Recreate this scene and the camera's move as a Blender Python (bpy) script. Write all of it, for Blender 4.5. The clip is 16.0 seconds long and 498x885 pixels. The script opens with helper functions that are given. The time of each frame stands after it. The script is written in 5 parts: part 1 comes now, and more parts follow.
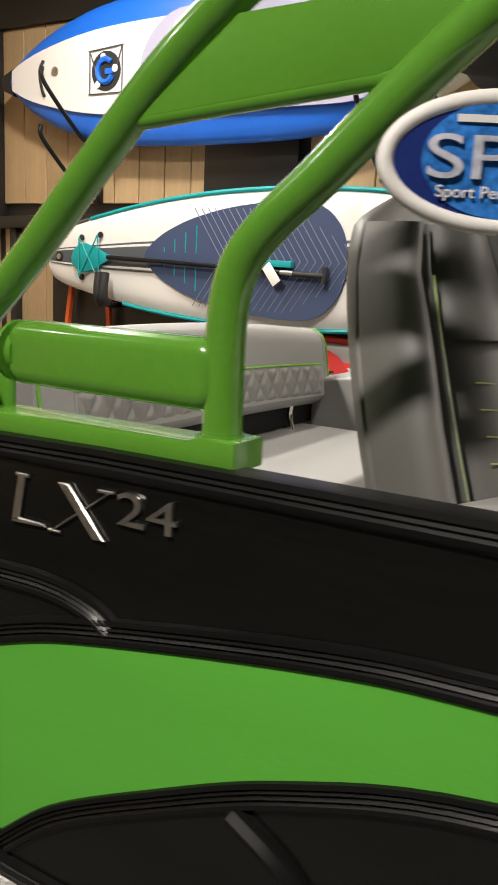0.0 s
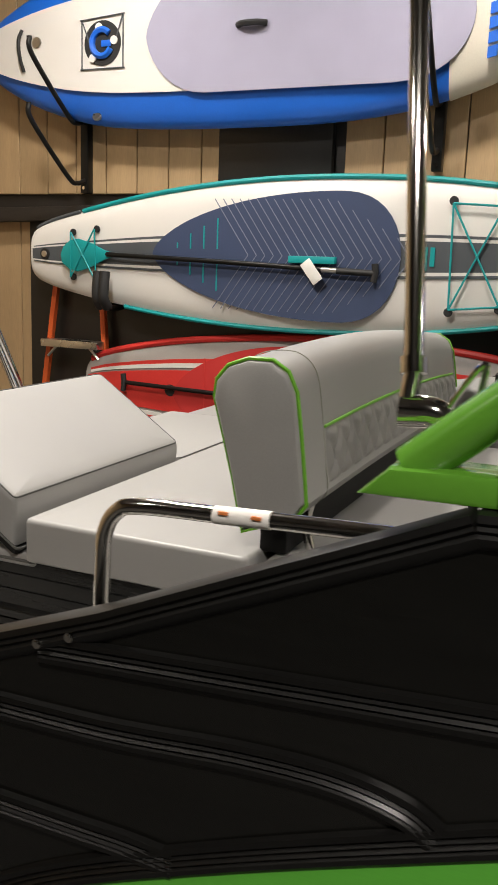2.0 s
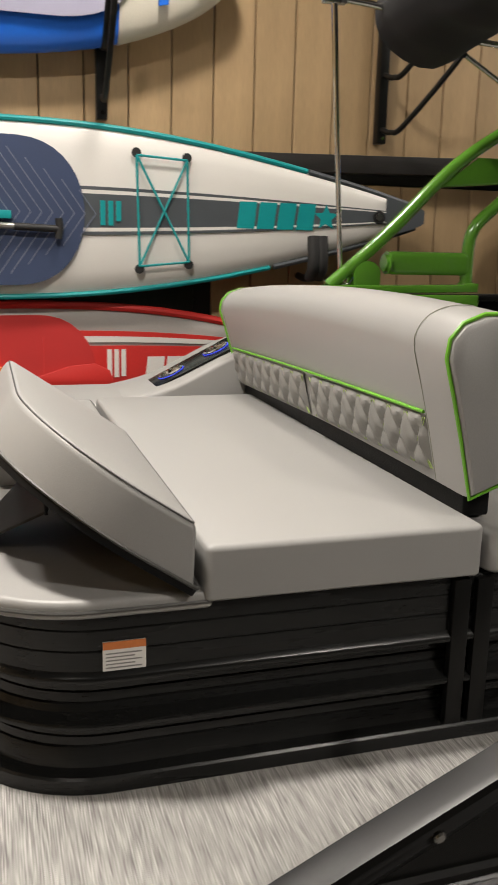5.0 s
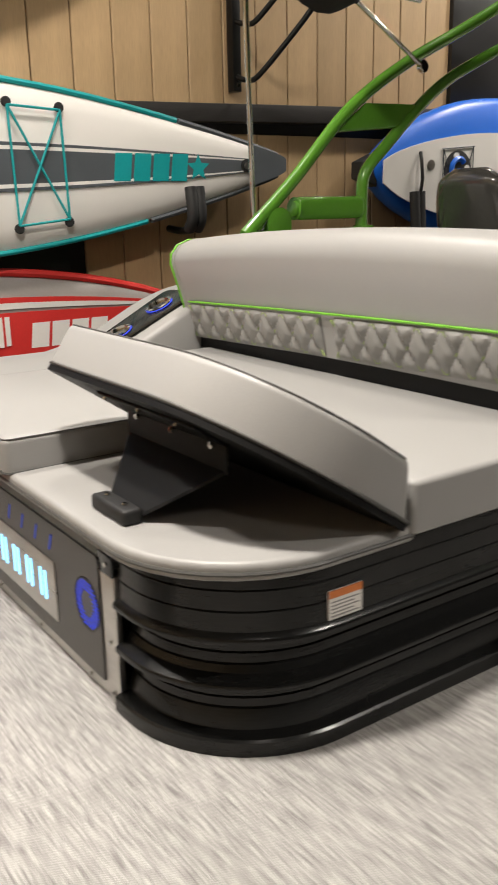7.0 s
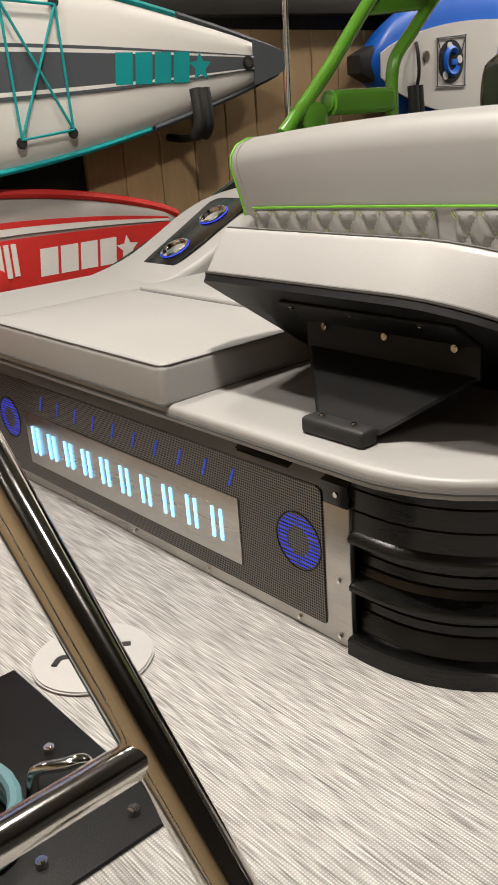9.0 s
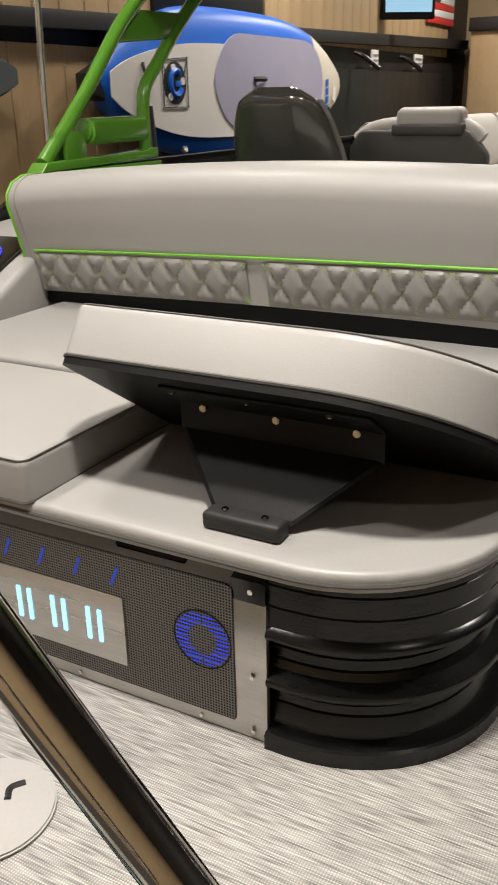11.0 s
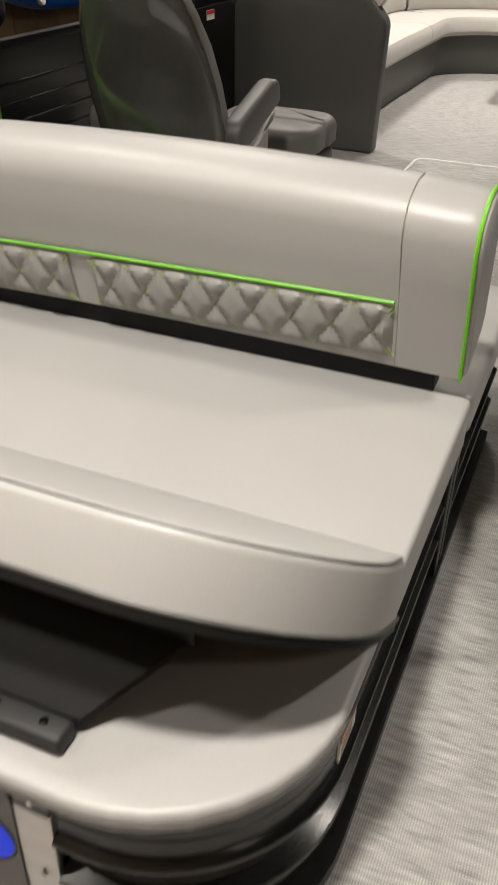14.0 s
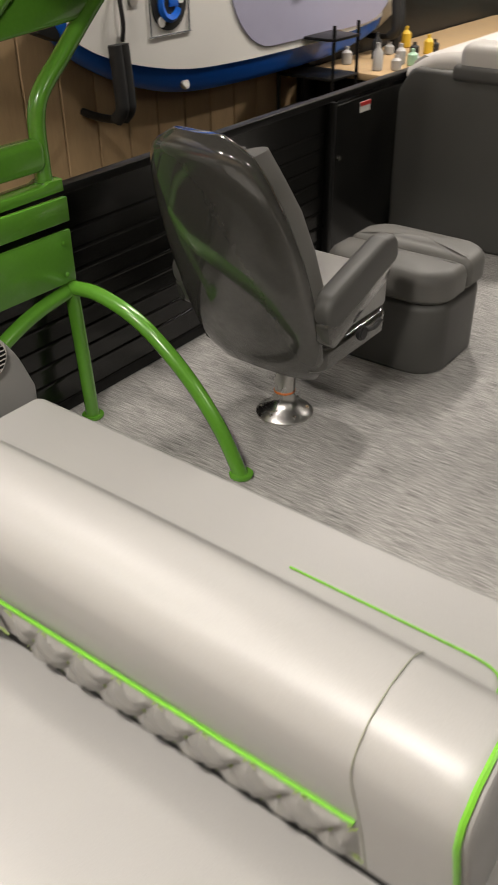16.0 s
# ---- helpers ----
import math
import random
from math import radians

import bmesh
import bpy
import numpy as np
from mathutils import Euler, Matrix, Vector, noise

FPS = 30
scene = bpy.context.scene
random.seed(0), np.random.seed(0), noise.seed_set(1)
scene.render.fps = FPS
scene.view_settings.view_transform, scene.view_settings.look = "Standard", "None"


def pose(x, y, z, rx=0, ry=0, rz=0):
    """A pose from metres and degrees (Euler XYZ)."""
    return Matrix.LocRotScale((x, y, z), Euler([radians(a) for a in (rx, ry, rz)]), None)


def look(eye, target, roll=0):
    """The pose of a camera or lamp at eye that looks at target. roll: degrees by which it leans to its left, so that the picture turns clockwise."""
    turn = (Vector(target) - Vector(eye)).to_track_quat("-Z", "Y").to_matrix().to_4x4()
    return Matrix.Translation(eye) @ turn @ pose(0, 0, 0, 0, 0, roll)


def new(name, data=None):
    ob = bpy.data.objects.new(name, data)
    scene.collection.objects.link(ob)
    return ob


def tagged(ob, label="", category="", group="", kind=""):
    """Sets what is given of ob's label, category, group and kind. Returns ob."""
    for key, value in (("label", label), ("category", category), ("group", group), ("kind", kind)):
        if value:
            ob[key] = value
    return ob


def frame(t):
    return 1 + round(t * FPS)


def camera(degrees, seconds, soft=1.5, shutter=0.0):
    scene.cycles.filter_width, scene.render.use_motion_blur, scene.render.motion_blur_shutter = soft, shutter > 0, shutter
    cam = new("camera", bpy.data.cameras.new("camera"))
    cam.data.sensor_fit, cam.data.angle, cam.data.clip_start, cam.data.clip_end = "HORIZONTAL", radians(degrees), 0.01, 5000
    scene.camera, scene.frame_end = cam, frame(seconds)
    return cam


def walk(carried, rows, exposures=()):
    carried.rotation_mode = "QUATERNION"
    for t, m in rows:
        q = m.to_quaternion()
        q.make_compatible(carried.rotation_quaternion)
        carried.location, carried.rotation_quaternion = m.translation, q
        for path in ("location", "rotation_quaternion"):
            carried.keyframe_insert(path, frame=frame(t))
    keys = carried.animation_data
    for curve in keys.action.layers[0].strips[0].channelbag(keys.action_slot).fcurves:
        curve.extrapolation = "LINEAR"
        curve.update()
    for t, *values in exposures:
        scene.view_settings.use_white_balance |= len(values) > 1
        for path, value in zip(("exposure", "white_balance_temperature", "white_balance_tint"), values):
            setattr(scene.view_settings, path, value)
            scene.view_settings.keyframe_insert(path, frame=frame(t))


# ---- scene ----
cam = camera(32.3, 16.0, shutter=0.4)
# seconds, eye, the point looked at, roll
PATH = [
    (0, (-0.024, -0.029, 1.024), (-1.063, 1.632, 0.627), 2.6),
    (0.5, (-0.239, -0.088, 1.033), (-1.225, 1.601, 0.612), 1.3),
    (1, (-0.559, 0.004, 1.023), (-1.544, 1.697, 0.618), 2.3),
    (1.5, (-0.84, -0.002, 1.0), (-1.765, 1.728, 0.608), 2.1),
    (2, (-1.05, -0.02, 0.993), (-1.828, 1.780, 0.6), 2.05),
    (2.5, (-1.264, 0.044, 0.959), (-1.987, 1.869, 0.576), 0.81),
    (3, (-1.498, 0.074, 0.936), (-2.025, 1.973, 0.597), 1.08),
    (3.5, (-1.744, 0.01, 0.956), (-1.972, 1.963, 0.586), 1),
    (4, (-1.981, 0.065, 0.942), (-1.986, 2.028, 0.564), 0.2),
    (4.5, (-2.269, 0.123, 0.943), (-1.987, 2.06, 0.532), 0.86),
    (4.7, (-2.395, 0.117, 0.94), (-1.988, 2.029, 0.516), 1.14),
    (6.8, (-3.194, 0.393, 0.909), (-2.096, 1.982, 0.389), -0.5),
    (7, (-3.251, 0.462, 0.902), (-2.154, 2.049, 0.372), -1.2),
    (7.5, (-3.388, 0.657, 0.879), (-2.294, 2.233, 0.314), -2.2),
    (8, (-3.507, 0.74, 0.863), (-2.372, 2.267, 0.246), -3.0),
    (8.2, (-3.526, 0.778, 0.847), (-2.378, 2.285, 0.204), -3.2),
    (10.3, (-3.58, 1.209, 0.856), (-2.153, 2.375, 0.078), -3.9),
    (10.5, (-3.6, 1.248, 0.9), (-2.092, 2.308, 0.123), -2.4),
    (11, (-3.641, 1.247, 0.979), (-2.014, 2.147, 0.241), -1.3),
    (11.5, (-3.647, 1.242, 0.977), (-1.981, 2.081, 0.257), -1.7),
    (12, (-3.569, 1.227, 0.985), (-1.893, 2.015, 0.23), -1.1),
    (12.5, (-3.437, 1.216, 1.095), (-1.794, 2.006, 0.273), -1.6),
    (13, (-3.372, 1.224, 1.119), (-1.763, 2.033, 0.25), -2.9),
    (13.5, (-3.314, 1.283, 1.143), (-1.727, 2.072, 0.216), -2.6),
    (14, (-3.151, 1.312, 1.248), (-1.598, 1.944, 0.157), 1.3),
    (14.5, (-2.903, 1.336, 1.386), (-1.462, 2.186, 0.29), -3.6),
    (15, (-2.744, 1.362, 1.545), (-1.32, 2.224, 0.437), -4.2),
    (15.5, (-2.56, 1.417, 1.562), (-1.13, 2.269, 0.454), -1.0),
    (16, (-2.291, 1.348, 1.565), (-0.963, 2.355, 0.458), -0.5),
]
walk(cam, [(t, look(e, p, roll)) for t, e, p, roll in PATH],
     [(0, .38), (0.8, .42), (1.5, .1), (2.5, -.1), (3.5, -.2), (4.5, -.17), (7, .07), (8, .03), (10.5, -.12), (12, -.08), (14, -.08), (16, -.02)])

# ---------------------------------------------------------------- light
world = bpy.data.worlds.new("showroom_air")
scene.world = world
world.use_nodes = True
world.node_tree.nodes["Background"].inputs[0].default_value = (0.9, 0.85, 0.8, 1)
world.node_tree.nodes["Background"].inputs[1].default_value = 0.02

CEIL = 3.1
# place, power and beam of each downlight
LAMPS = [(-2.9, 1.75, 80, 146), (-3.6, 3.2, 46, 180), (-1.8, 3.4, 37, 180), (0.8, 3.4, 22, 180), (2.4, 3.5, 62, 180), (3.5, 1.9, 60, 130), (5.6, 3.1, 78, 180),
         (-3.6, -0.8, 10, 180), (-0.6, -1.1, 92, 140)]
for lx, ly, lp, beam in LAMPS:
    ld = bpy.data.lights.new("ceiling_lamp", "AREA")
    ld.shape, ld.size, ld.energy, ld.color, ld.spread = "DISK", 0.24, lp, (1.0, 0.925, 0.845), radians(beam)
    lo = new("ceiling_lamp", ld)
    lo.matrix_world = pose(lx, ly, CEIL - 0.06)


# ---------------------------------------------------------------- materials
def mat(name, color, rough=0.5, metal=0.0, vary=0.12, scale=6.0, grain=120.0, bump=0.1, stretch=(1, 1, 1), spec=0.5,
        coat=0.0, rvary=0.1, piece=0.0, dist=0.002):
    """A surface with two scales of variation in colour, roughness and relief."""
    m = bpy.data.materials.new(name)
    m.use_nodes = True
    nt = m.node_tree
    p = nt.nodes["Principled BSDF"]
    p.inputs["Metallic"].default_value = metal
    p.inputs["Specular IOR Level"].default_value = spec
    p.inputs["Coat Weight"].default_value = coat
    p.inputs["Coat Roughness"].default_value = 0.06
    tc = nt.nodes.new("ShaderNodeTexCoord")
    mp = nt.nodes.new("ShaderNodeMapping")
    mp.inputs["Scale"].default_value = stretch
    nt.links.new(tc.outputs["Object"], mp.inputs[0])
    big, fine = nt.nodes.new("ShaderNodeTexNoise"), nt.nodes.new("ShaderNodeTexNoise")
    big.inputs["Scale"].default_value, fine.inputs["Scale"].default_value = scale, grain
    big.inputs["Detail"].default_value, fine.inputs["Detail"].default_value = 4, 3
    for n in (big, fine):
        nt.links.new(mp.outputs[0], n.inputs["Vector"])
    add = nt.nodes.new("ShaderNodeMath")
    add.operation = "ADD"
    nt.links.new(big.outputs["Fac"], add.inputs[0])
    nt.links.new(fine.outputs["Fac"], add.inputs[1])
    half = nt.nodes.new("ShaderNodeMath")
    half.operation = "MULTIPLY"
    half.inputs[1].default_value = 0.5
    nt.links.new(add.outputs[0], half.inputs[0])
    ramp = nt.nodes.new("ShaderNodeValToRGB")
    ramp.color_ramp.elements[0].position, ramp.color_ramp.elements[1].position = 0.32, 0.68
    ramp.color_ramp.elements[0].color = (*[c * (1 - vary) for c in color], 1)
    ramp.color_ramp.elements[1].color = (*[min(1, c * (1 + vary)) for c in color], 1)
    nt.links.new(half.outputs[0], ramp.inputs[0])
    src = ramp.outputs[0]
    if piece:
        oi = nt.nodes.new("ShaderNodeObjectInfo")
        hs = nt.nodes.new("ShaderNodeHueSaturation")
        ma = nt.nodes.new("ShaderNodeMapRange")
        ma.inputs["To Min"].default_value, ma.inputs["To Max"].default_value = 1 - piece, 1 + piece
        nt.links.new(oi.outputs["Random"], ma.inputs["Value"])
        nt.links.new(ma.outputs[0], hs.inputs["Value"])
        nt.links.new(src, hs.inputs["Color"])
        src = hs.outputs[0]
    nt.links.new(src, p.inputs["Base Color"])
    rr = nt.nodes.new("ShaderNodeMapRange")
    rr.inputs["To Min"].default_value, rr.inputs["To Max"].default_value = max(0.02, rough - rvary), min(1, rough + rvary)
    nt.links.new(big.outputs["Fac"], rr.inputs["Value"])
    nt.links.new(rr.outputs[0], p.inputs["Roughness"])
    if bump:
        b = nt.nodes.new("ShaderNodeBump")
        b.inputs["Strength"].default_value, b.inputs["Distance"].default_value = bump, dist
        nt.links.new(half.outputs[0], b.inputs["Height"])
        nt.links.new(b.outputs[0], p.inputs["Normal"])
    return m


def glow(name, color, strength):
    m = bpy.data.materials.new(name)
    m.use_nodes = True
    p = m.node_tree.nodes["Principled BSDF"]
    p.inputs["Base Color"].default_value = (*color, 1)
    p.inputs["Emission Color"].default_value = (*color, 1)
    p.inputs["Emission Strength"].default_value = strength
    return m


VINYL = mat("grey_vinyl", (0.315, 0.31, 0.298), 0.42, vary=0.05, scale=3, grain=420, bump=0.18, rvary=0.06)
VINYL_M = mat("mid_grey_vinyl", (0.125, 0.122, 0.112), 0.5, vary=0.05, scale=3, grain=420, bump=0.18, rvary=0.06)
VINYL_Q = mat("quilted_grey_vinyl", (0.235, 0.231, 0.218), 0.42, vary=0.05, scale=3, grain=420, bump=0.18, rvary=0.06)
VINYL_D = mat("charcoal_vinyl", (0.075, 0.074, 0.069), 0.5, vary=0.08, scale=3, grain=420, bump=0.2, rvary=0.06)
VINYL_W = mat("pale_vinyl", (0.46, 0.44, 0.41), 0.45, vary=0.05, scale=3, grain=420, bump=0.18, rvary=0.06)
SHELL = mat("moulded_grey_shell", (0.052, 0.051, 0.046), 0.12, vary=0.08, scale=2, grain=60, bump=0.02, coat=0.9)
GREENP = mat("green_powder_coat", (0.095, 0.27, 0.026), 0.22, vary=0.06, scale=4, grain=90, bump=0.03, coat=0.6)
GREEN_PANEL = mat("green_sheet", (0.105, 0.43, 0.045), 0.35, vary=0.05, scale=2, grain=60, bump=0.05, stretch=(1, 1, 8))
PIPING = mat("green_piping", (0.15, 0.43, 0.028), 0.45, vary=0.1)
THREAD = mat("green_thread", (0.30, 0.40, 0.13), 0.7, vary=0.1)
SEAM = mat("grey_green_thread", (0.26, 0.27, 0.21), 0.7, vary=0.1)
BLACK = mat("black_gloss_panel", (0.005, 0.005, 0.0044), 0.2, vary=0.3, scale=2, grain=50, bump=0.05, stretch=(0.3, 1, 5))
BLACK_RAIL = mat("black_anodised_rail", (0.006, 0.0059, 0.0056), 0.36, spec=0.3, vary=0.2, scale=5, grain=200, bump=0.05)
BLACK_MATT = mat("black_textured_metal", (0.005, 0.005, 0.005), 0.5, spec=0.2, vary=0.3, scale=5, grain=600, bump=0.5)
CHROME = mat("polished_steel", (0.72, 0.70, 0.66), 0.09, 1.0, vary=0.06, bump=0.0, rvary=0.03)
SATIN = mat("satin_steel", (0.78, 0.76, 0.72), 0.5, 1.0, vary=0.12, scale=20, grain=200, bump=0.1)
PLINTH = mat("satin_black_extrusion", (0.011, 0.0113, 0.011), 0.25, spec=0.35, vary=0.2, scale=3, grain=80, bump=0.06, stretch=(0.4, 0.4, 4))
DARKGREY = mat("charcoal_wall_paint", (0.045, 0.042, 0.04), 0.7, vary=0.1)
BRUSHED = mat("brushed_steel", (0.55, 0.53, 0.50), 0.3, 1.0, vary=0.15, scale=8, grain=220, bump=0.08, stretch=(1, 0.12, 3))
BADGE = mat("bright_chrome_badge", (0.80, 0.77, 0.72), 0.34, 1.0, vary=0.1, scale=30, bump=0.0)
CAST = mat("cast_aluminium", (0.60, 0.59, 0.57), 0.28, 1.0, vary=0.1, scale=9, grain=200, bump=0.1)
TAN = mat("tan_stained_board", (0.42, 0.29, 0.155), 0.5, vary=0.13, scale=2.2, grain=30, bump=0.15, stretch=(6, 6, 0.5), piece=0.07)
TAN_PLAIN = mat("tan_plaster", (0.45, 0.33, 0.19), 0.7, vary=0.07, scale=1.5, grain=60)
TRIM = mat("black_stained_timber", (0.018, 0.016, 0.015), 0.5, vary=0.3, scale=3, grain=40, stretch=(0.4, 6, 6))
WALL_BLACK = mat("black_wall_paint", (0.010, 0.010, 0.010), 0.4, vary=0.3)
CONCRETE = mat("dark_concrete", (0.05, 0.048, 0.045), 0.6, vary=0.2, scale=2, grain=60)
CEILING = mat("dark_ceiling_paint", (0.12, 0.11, 0.10), 0.8, vary=0.1)
WHITE = mat("white_board_skin", (0.74, 0.72, 0.68), 0.42, vary=0.03, scale=3, grain=300, bump=0.06)
CREAM = mat("cream_board_skin", (0.66, 0.62, 0.52), 0.42, vary=0.04)
BLUE = mat("bright_blue_pvc", (0.012, 0.13, 0.62), 0.36, vary=0.06, scale=4, bump=0.08)
TEAL = mat("teal_print", (0.0, 0.30, 0.31), 0.5, vary=0.08)
NAVY = mat("navy_eva_pad", (0.035, 0.055, 0.12), 0.7, vary=0.1, grain=500, bump=0.3)
NAVY_L = mat("slate_groove", (0.17, 0.19, 0.26), 0.7)
CHAR = mat("charcoal_print", (0.075, 0.085, 0.095), 0.5, vary=0.12, grain=500)
LILAC = mat("lilac_eva_pad", (0.35, 0.34, 0.45), 0.7, vary=0.05, grain=500, bump=0.4)
RED = mat("red_print", (0.62, 0.035, 0.03), 0.45, vary=0.06)
RED_PAD = mat("red_eva_pad", (0.55, 0.03, 0.028), 0.65, vary=0.08, grain=400, bump=0.3)
GREYB = mat("grey_board_skin", (0.34, 0.32, 0.30), 0.45, vary=0.05)
RUBBER = mat("black_rubber", (0.015, 0.015, 0.015), 0.6, vary=0.2)
ORANGE = mat("orange_fibreglass", (0.60, 0.10, 0.02), 0.5, vary=0.08)
ORANGE_P = mat("orange_print", (0.62, 0.19, 0.05), 0.5)
PAPER = mat("white_paper", (0.78, 0.76, 0.72), 0.6, vary=0.03)
INK = mat("grey_ink", (0.25, 0.24, 0.23), 0.6)
HATCH = mat("pale_grey_plastic", (0.38, 0.372, 0.358), 0.5, vary=0.04)
CANVAS = mat("black_canvas", (0.008, 0.008, 0.009), 0.85, vary=0.2, grain=400, bump=0.4)
SIGNBLUE = mat("deep_blue_print", (0.015, 0.03, 0.16), 0.25, vary=0.1)
SIGNSKY = mat("sky_blue_print", (0.03, 0.17, 0.52), 0.25, vary=0.75, scale=11)
SILVER = mat("silver_print", (0.52, 0.53, 0.60), 0.3, vary=0.35, scale=26)
LED = glow("cyan_led", (0.22, 0.60, 1.0), 2.6)
LEDB = glow("blue_led", (0.03, 0.07, 0.85), 0.5)
# weak emission for the sign's drawn glints on the grille, not a lamp
SIGN_GLINT = glow("sign_glint_glow", (0.02, 0.06, 0.5), 0.35)
LAMPFACE = glow("lamp_diffuser", (1.0, 0.86, 0.70), 14.0)
SCREEN = glow("lit_screen", (0.25, 0.45, 0.62), 0.9)
PURPLE = mat("purple_plastic", (0.14, 0.08, 0.40), 0.5)
TEAL_HOSE = mat("grey_teal_hose", (0.10, 0.20, 0.22), 0.5)
YELLOW = mat("yellow_plastic", (0.65, 0.42, 0.03), 0.5)
PALEGREEN = mat("pale_green_plastic", (0.35, 0.55, 0.38), 0.4)


def woven():
    """Woven vinyl flooring: pale and dark yarn streaks across the boat, with a fine weave."""
    m = bpy.data.materials.new("woven_vinyl_floor")
    m.use_nodes = True
    nt = m.node_tree
    p = nt.nodes["Principled BSDF"]
    tc = nt.nodes.new("ShaderNodeTexCoord")
    outs = []
    for sx, sy, sc in ((1.0, 0.035, 460), (1.0, 0.05, 260), (1, 1, 3)):
        mp = nt.nodes.new("ShaderNodeMapping")
        mp.inputs["Scale"].default_value = (sx, sy, 1)
        no = nt.nodes.new("ShaderNodeTexNoise")
        no.inputs["Scale"].default_value, no.inputs["Detail"].default_value = sc, 3
        nt.links.new(tc.outputs["Object"], mp.inputs[0])
        nt.links.new(mp.outputs[0], no.inputs["Vector"])
        outs.append(no.outputs["Fac"])
    mixv = nt.nodes.new("ShaderNodeMath")
    mixv.operation = "MULTIPLY_ADD"
    mixv.inputs[1].default_value = 0.6
    nt.links.new(outs[1], mixv.inputs[0])
    sc2 = nt.nodes.new("ShaderNodeMath")
    sc2.operation = "MULTIPLY"
    sc2.inputs[1].default_value = 0.4
    nt.links.new(outs[0], sc2.inputs[0])
    nt.links.new(sc2.outputs[0], mixv.inputs[2])
    ramp = nt.nodes.new("ShaderNodeValToRGB")
    e = ramp.color_ramp.elements
    e[0].position, e[0].color = 0.35, (0.135, 0.13, 0.123, 1)
    e[1].position, e[1].color = 0.63, (0.49, 0.477, 0.455, 1)
    nt.links.new(mixv.outputs[0], ramp.inputs[0])
    p.inputs["Roughness"].default_value = 0.62
    w1, w2 = nt.nodes.new("ShaderNodeTexWave"), nt.nodes.new("ShaderNodeTexWave")
    w1.bands_direction, w2.bands_direction = "X", "Y"
    for w in (w1, w2):
        w.inputs["Scale"].default_value = 72
        nt.links.new(tc.outputs["Object"], w.inputs["Vector"])
    mul = nt.nodes.new("ShaderNodeMath")
    mul.operation = "MULTIPLY"
    nt.links.new(w1.outputs["Fac"], mul.inputs[0])
    nt.links.new(w2.outputs["Fac"], mul.inputs[1])
    tone = nt.nodes.new("ShaderNodeMapRange")
    tone.inputs["To Min"].default_value, tone.inputs["To Max"].default_value = 0.78, 1.5
    nt.links.new(mul.outputs[0], tone.inputs["Value"])
    weave = nt.nodes.new("ShaderNodeVectorMath")
    weave.operation = "SCALE"
    nt.links.new(ramp.outputs[0], weave.inputs[0])
    nt.links.new(tone.outputs[0], weave.inputs["Scale"])
    nt.links.new(weave.outputs[0], p.inputs["Base Color"])
    b = nt.nodes.new("ShaderNodeBump")
    b.inputs["Strength"].default_value, b.inputs["Distance"].default_value = 0.35, 0.002
    nt.links.new(mul.outputs[0], b.inputs["Height"])
    nt.links.new(b.outputs[0], p.inputs["Normal"])
    return m


def mesh_screen():
    """Perforated dark steel: rows of small round holes."""
    m = bpy.data.materials.new("perforated_steel")
    m.use_nodes = True
    nt = m.node_tree
    p = nt.nodes["Principled BSDF"]
    p.inputs["Metallic"].default_value, p.inputs["Roughness"].default_value = 0.8, 0.42
    tc = nt.nodes.new("ShaderNodeTexCoord")
    vo = nt.nodes.new("ShaderNodeTexVoronoi")
    vo.inputs["Scale"].default_value, vo.inputs["Randomness"].default_value = 190, 0.0
    vo.voronoi_dimensions = "2D"
    sep, com = nt.nodes.new("ShaderNodeSeparateXYZ"), nt.nodes.new("ShaderNodeCombineXYZ")
    nt.links.new(tc.outputs["Object"], sep.inputs[0])
    nt.links.new(sep.outputs[1], com.inputs[0])
    nt.links.new(sep.outputs[2], com.inputs[1])
    nt.links.new(com.outputs[0], vo.inputs["Vector"])
    ramp = nt.nodes.new("ShaderNodeValToRGB")
    e = ramp.color_ramp.elements
    e[0].position, e[0].color = 0.30, (0.01, 0.01, 0.01, 1)
    e[1].position, e[1].color = 0.38, (0.19, 0.183, 0.172, 1)
    nt.links.new(vo.outputs["Distance"], ramp.inputs[0])
    nt.links.new(ramp.outputs[0], p.inputs["Base Color"])
    return m


WOVEN, SCREENM = woven(), mesh_screen()


# ---------------------------------------------------------------- mesh tools
def part(name, bm, material, parent=None, label="", smooth=True):
    """Links a bmesh as one mesh object under a thing or a part."""
    bmesh.ops.recalc_face_normals(bm, faces=bm.faces)
    me = bpy.data.meshes.new(name)
    bm.to_mesh(me)
    bm.free()
    me.materials.append(material)
    if smooth:
        me.polygons.foreach_set("use_smooth", [True] * len(me.polygons))
        me.set_sharp_from_angle(angle=radians(38))
    ob = new(name, me)
    ob.parent = parent
    if label:
        ob["label"] = label
    return ob


def thing(name, label, category, group="", kind=""):
    return tagged(new(name), label, category, group, kind)


def box(x0, x1, y0, y1, z0, z1, bevel=0.0, seg=2, bm=None, m=None):
    own = bmesh.new()
    bmesh.ops.create_cube(own, size=1)
    for v in own.verts:
        v.co = Vector((x0 + (v.co.x + .5) * (x1 - x0), y0 + (v.co.y + .5) * (y1 - y0), z0 + (v.co.z + .5) * (z1 - z0)))
    if bevel:
        bmesh.ops.bevel(own, geom=list(own.edges), offset=bevel, segments=seg, affect="EDGES", profile=0.5)
    return join(bm, own, m)


def join(bm, own, m=None):
    if m is not None:
        own.transform(m)
    if bm is None:
        return own
    me = bpy.data.meshes.new("tmp")
    own.to_mesh(me)
    bm.from_mesh(me)
    own.free()
    bpy.data.meshes.remove(me)
    return bm


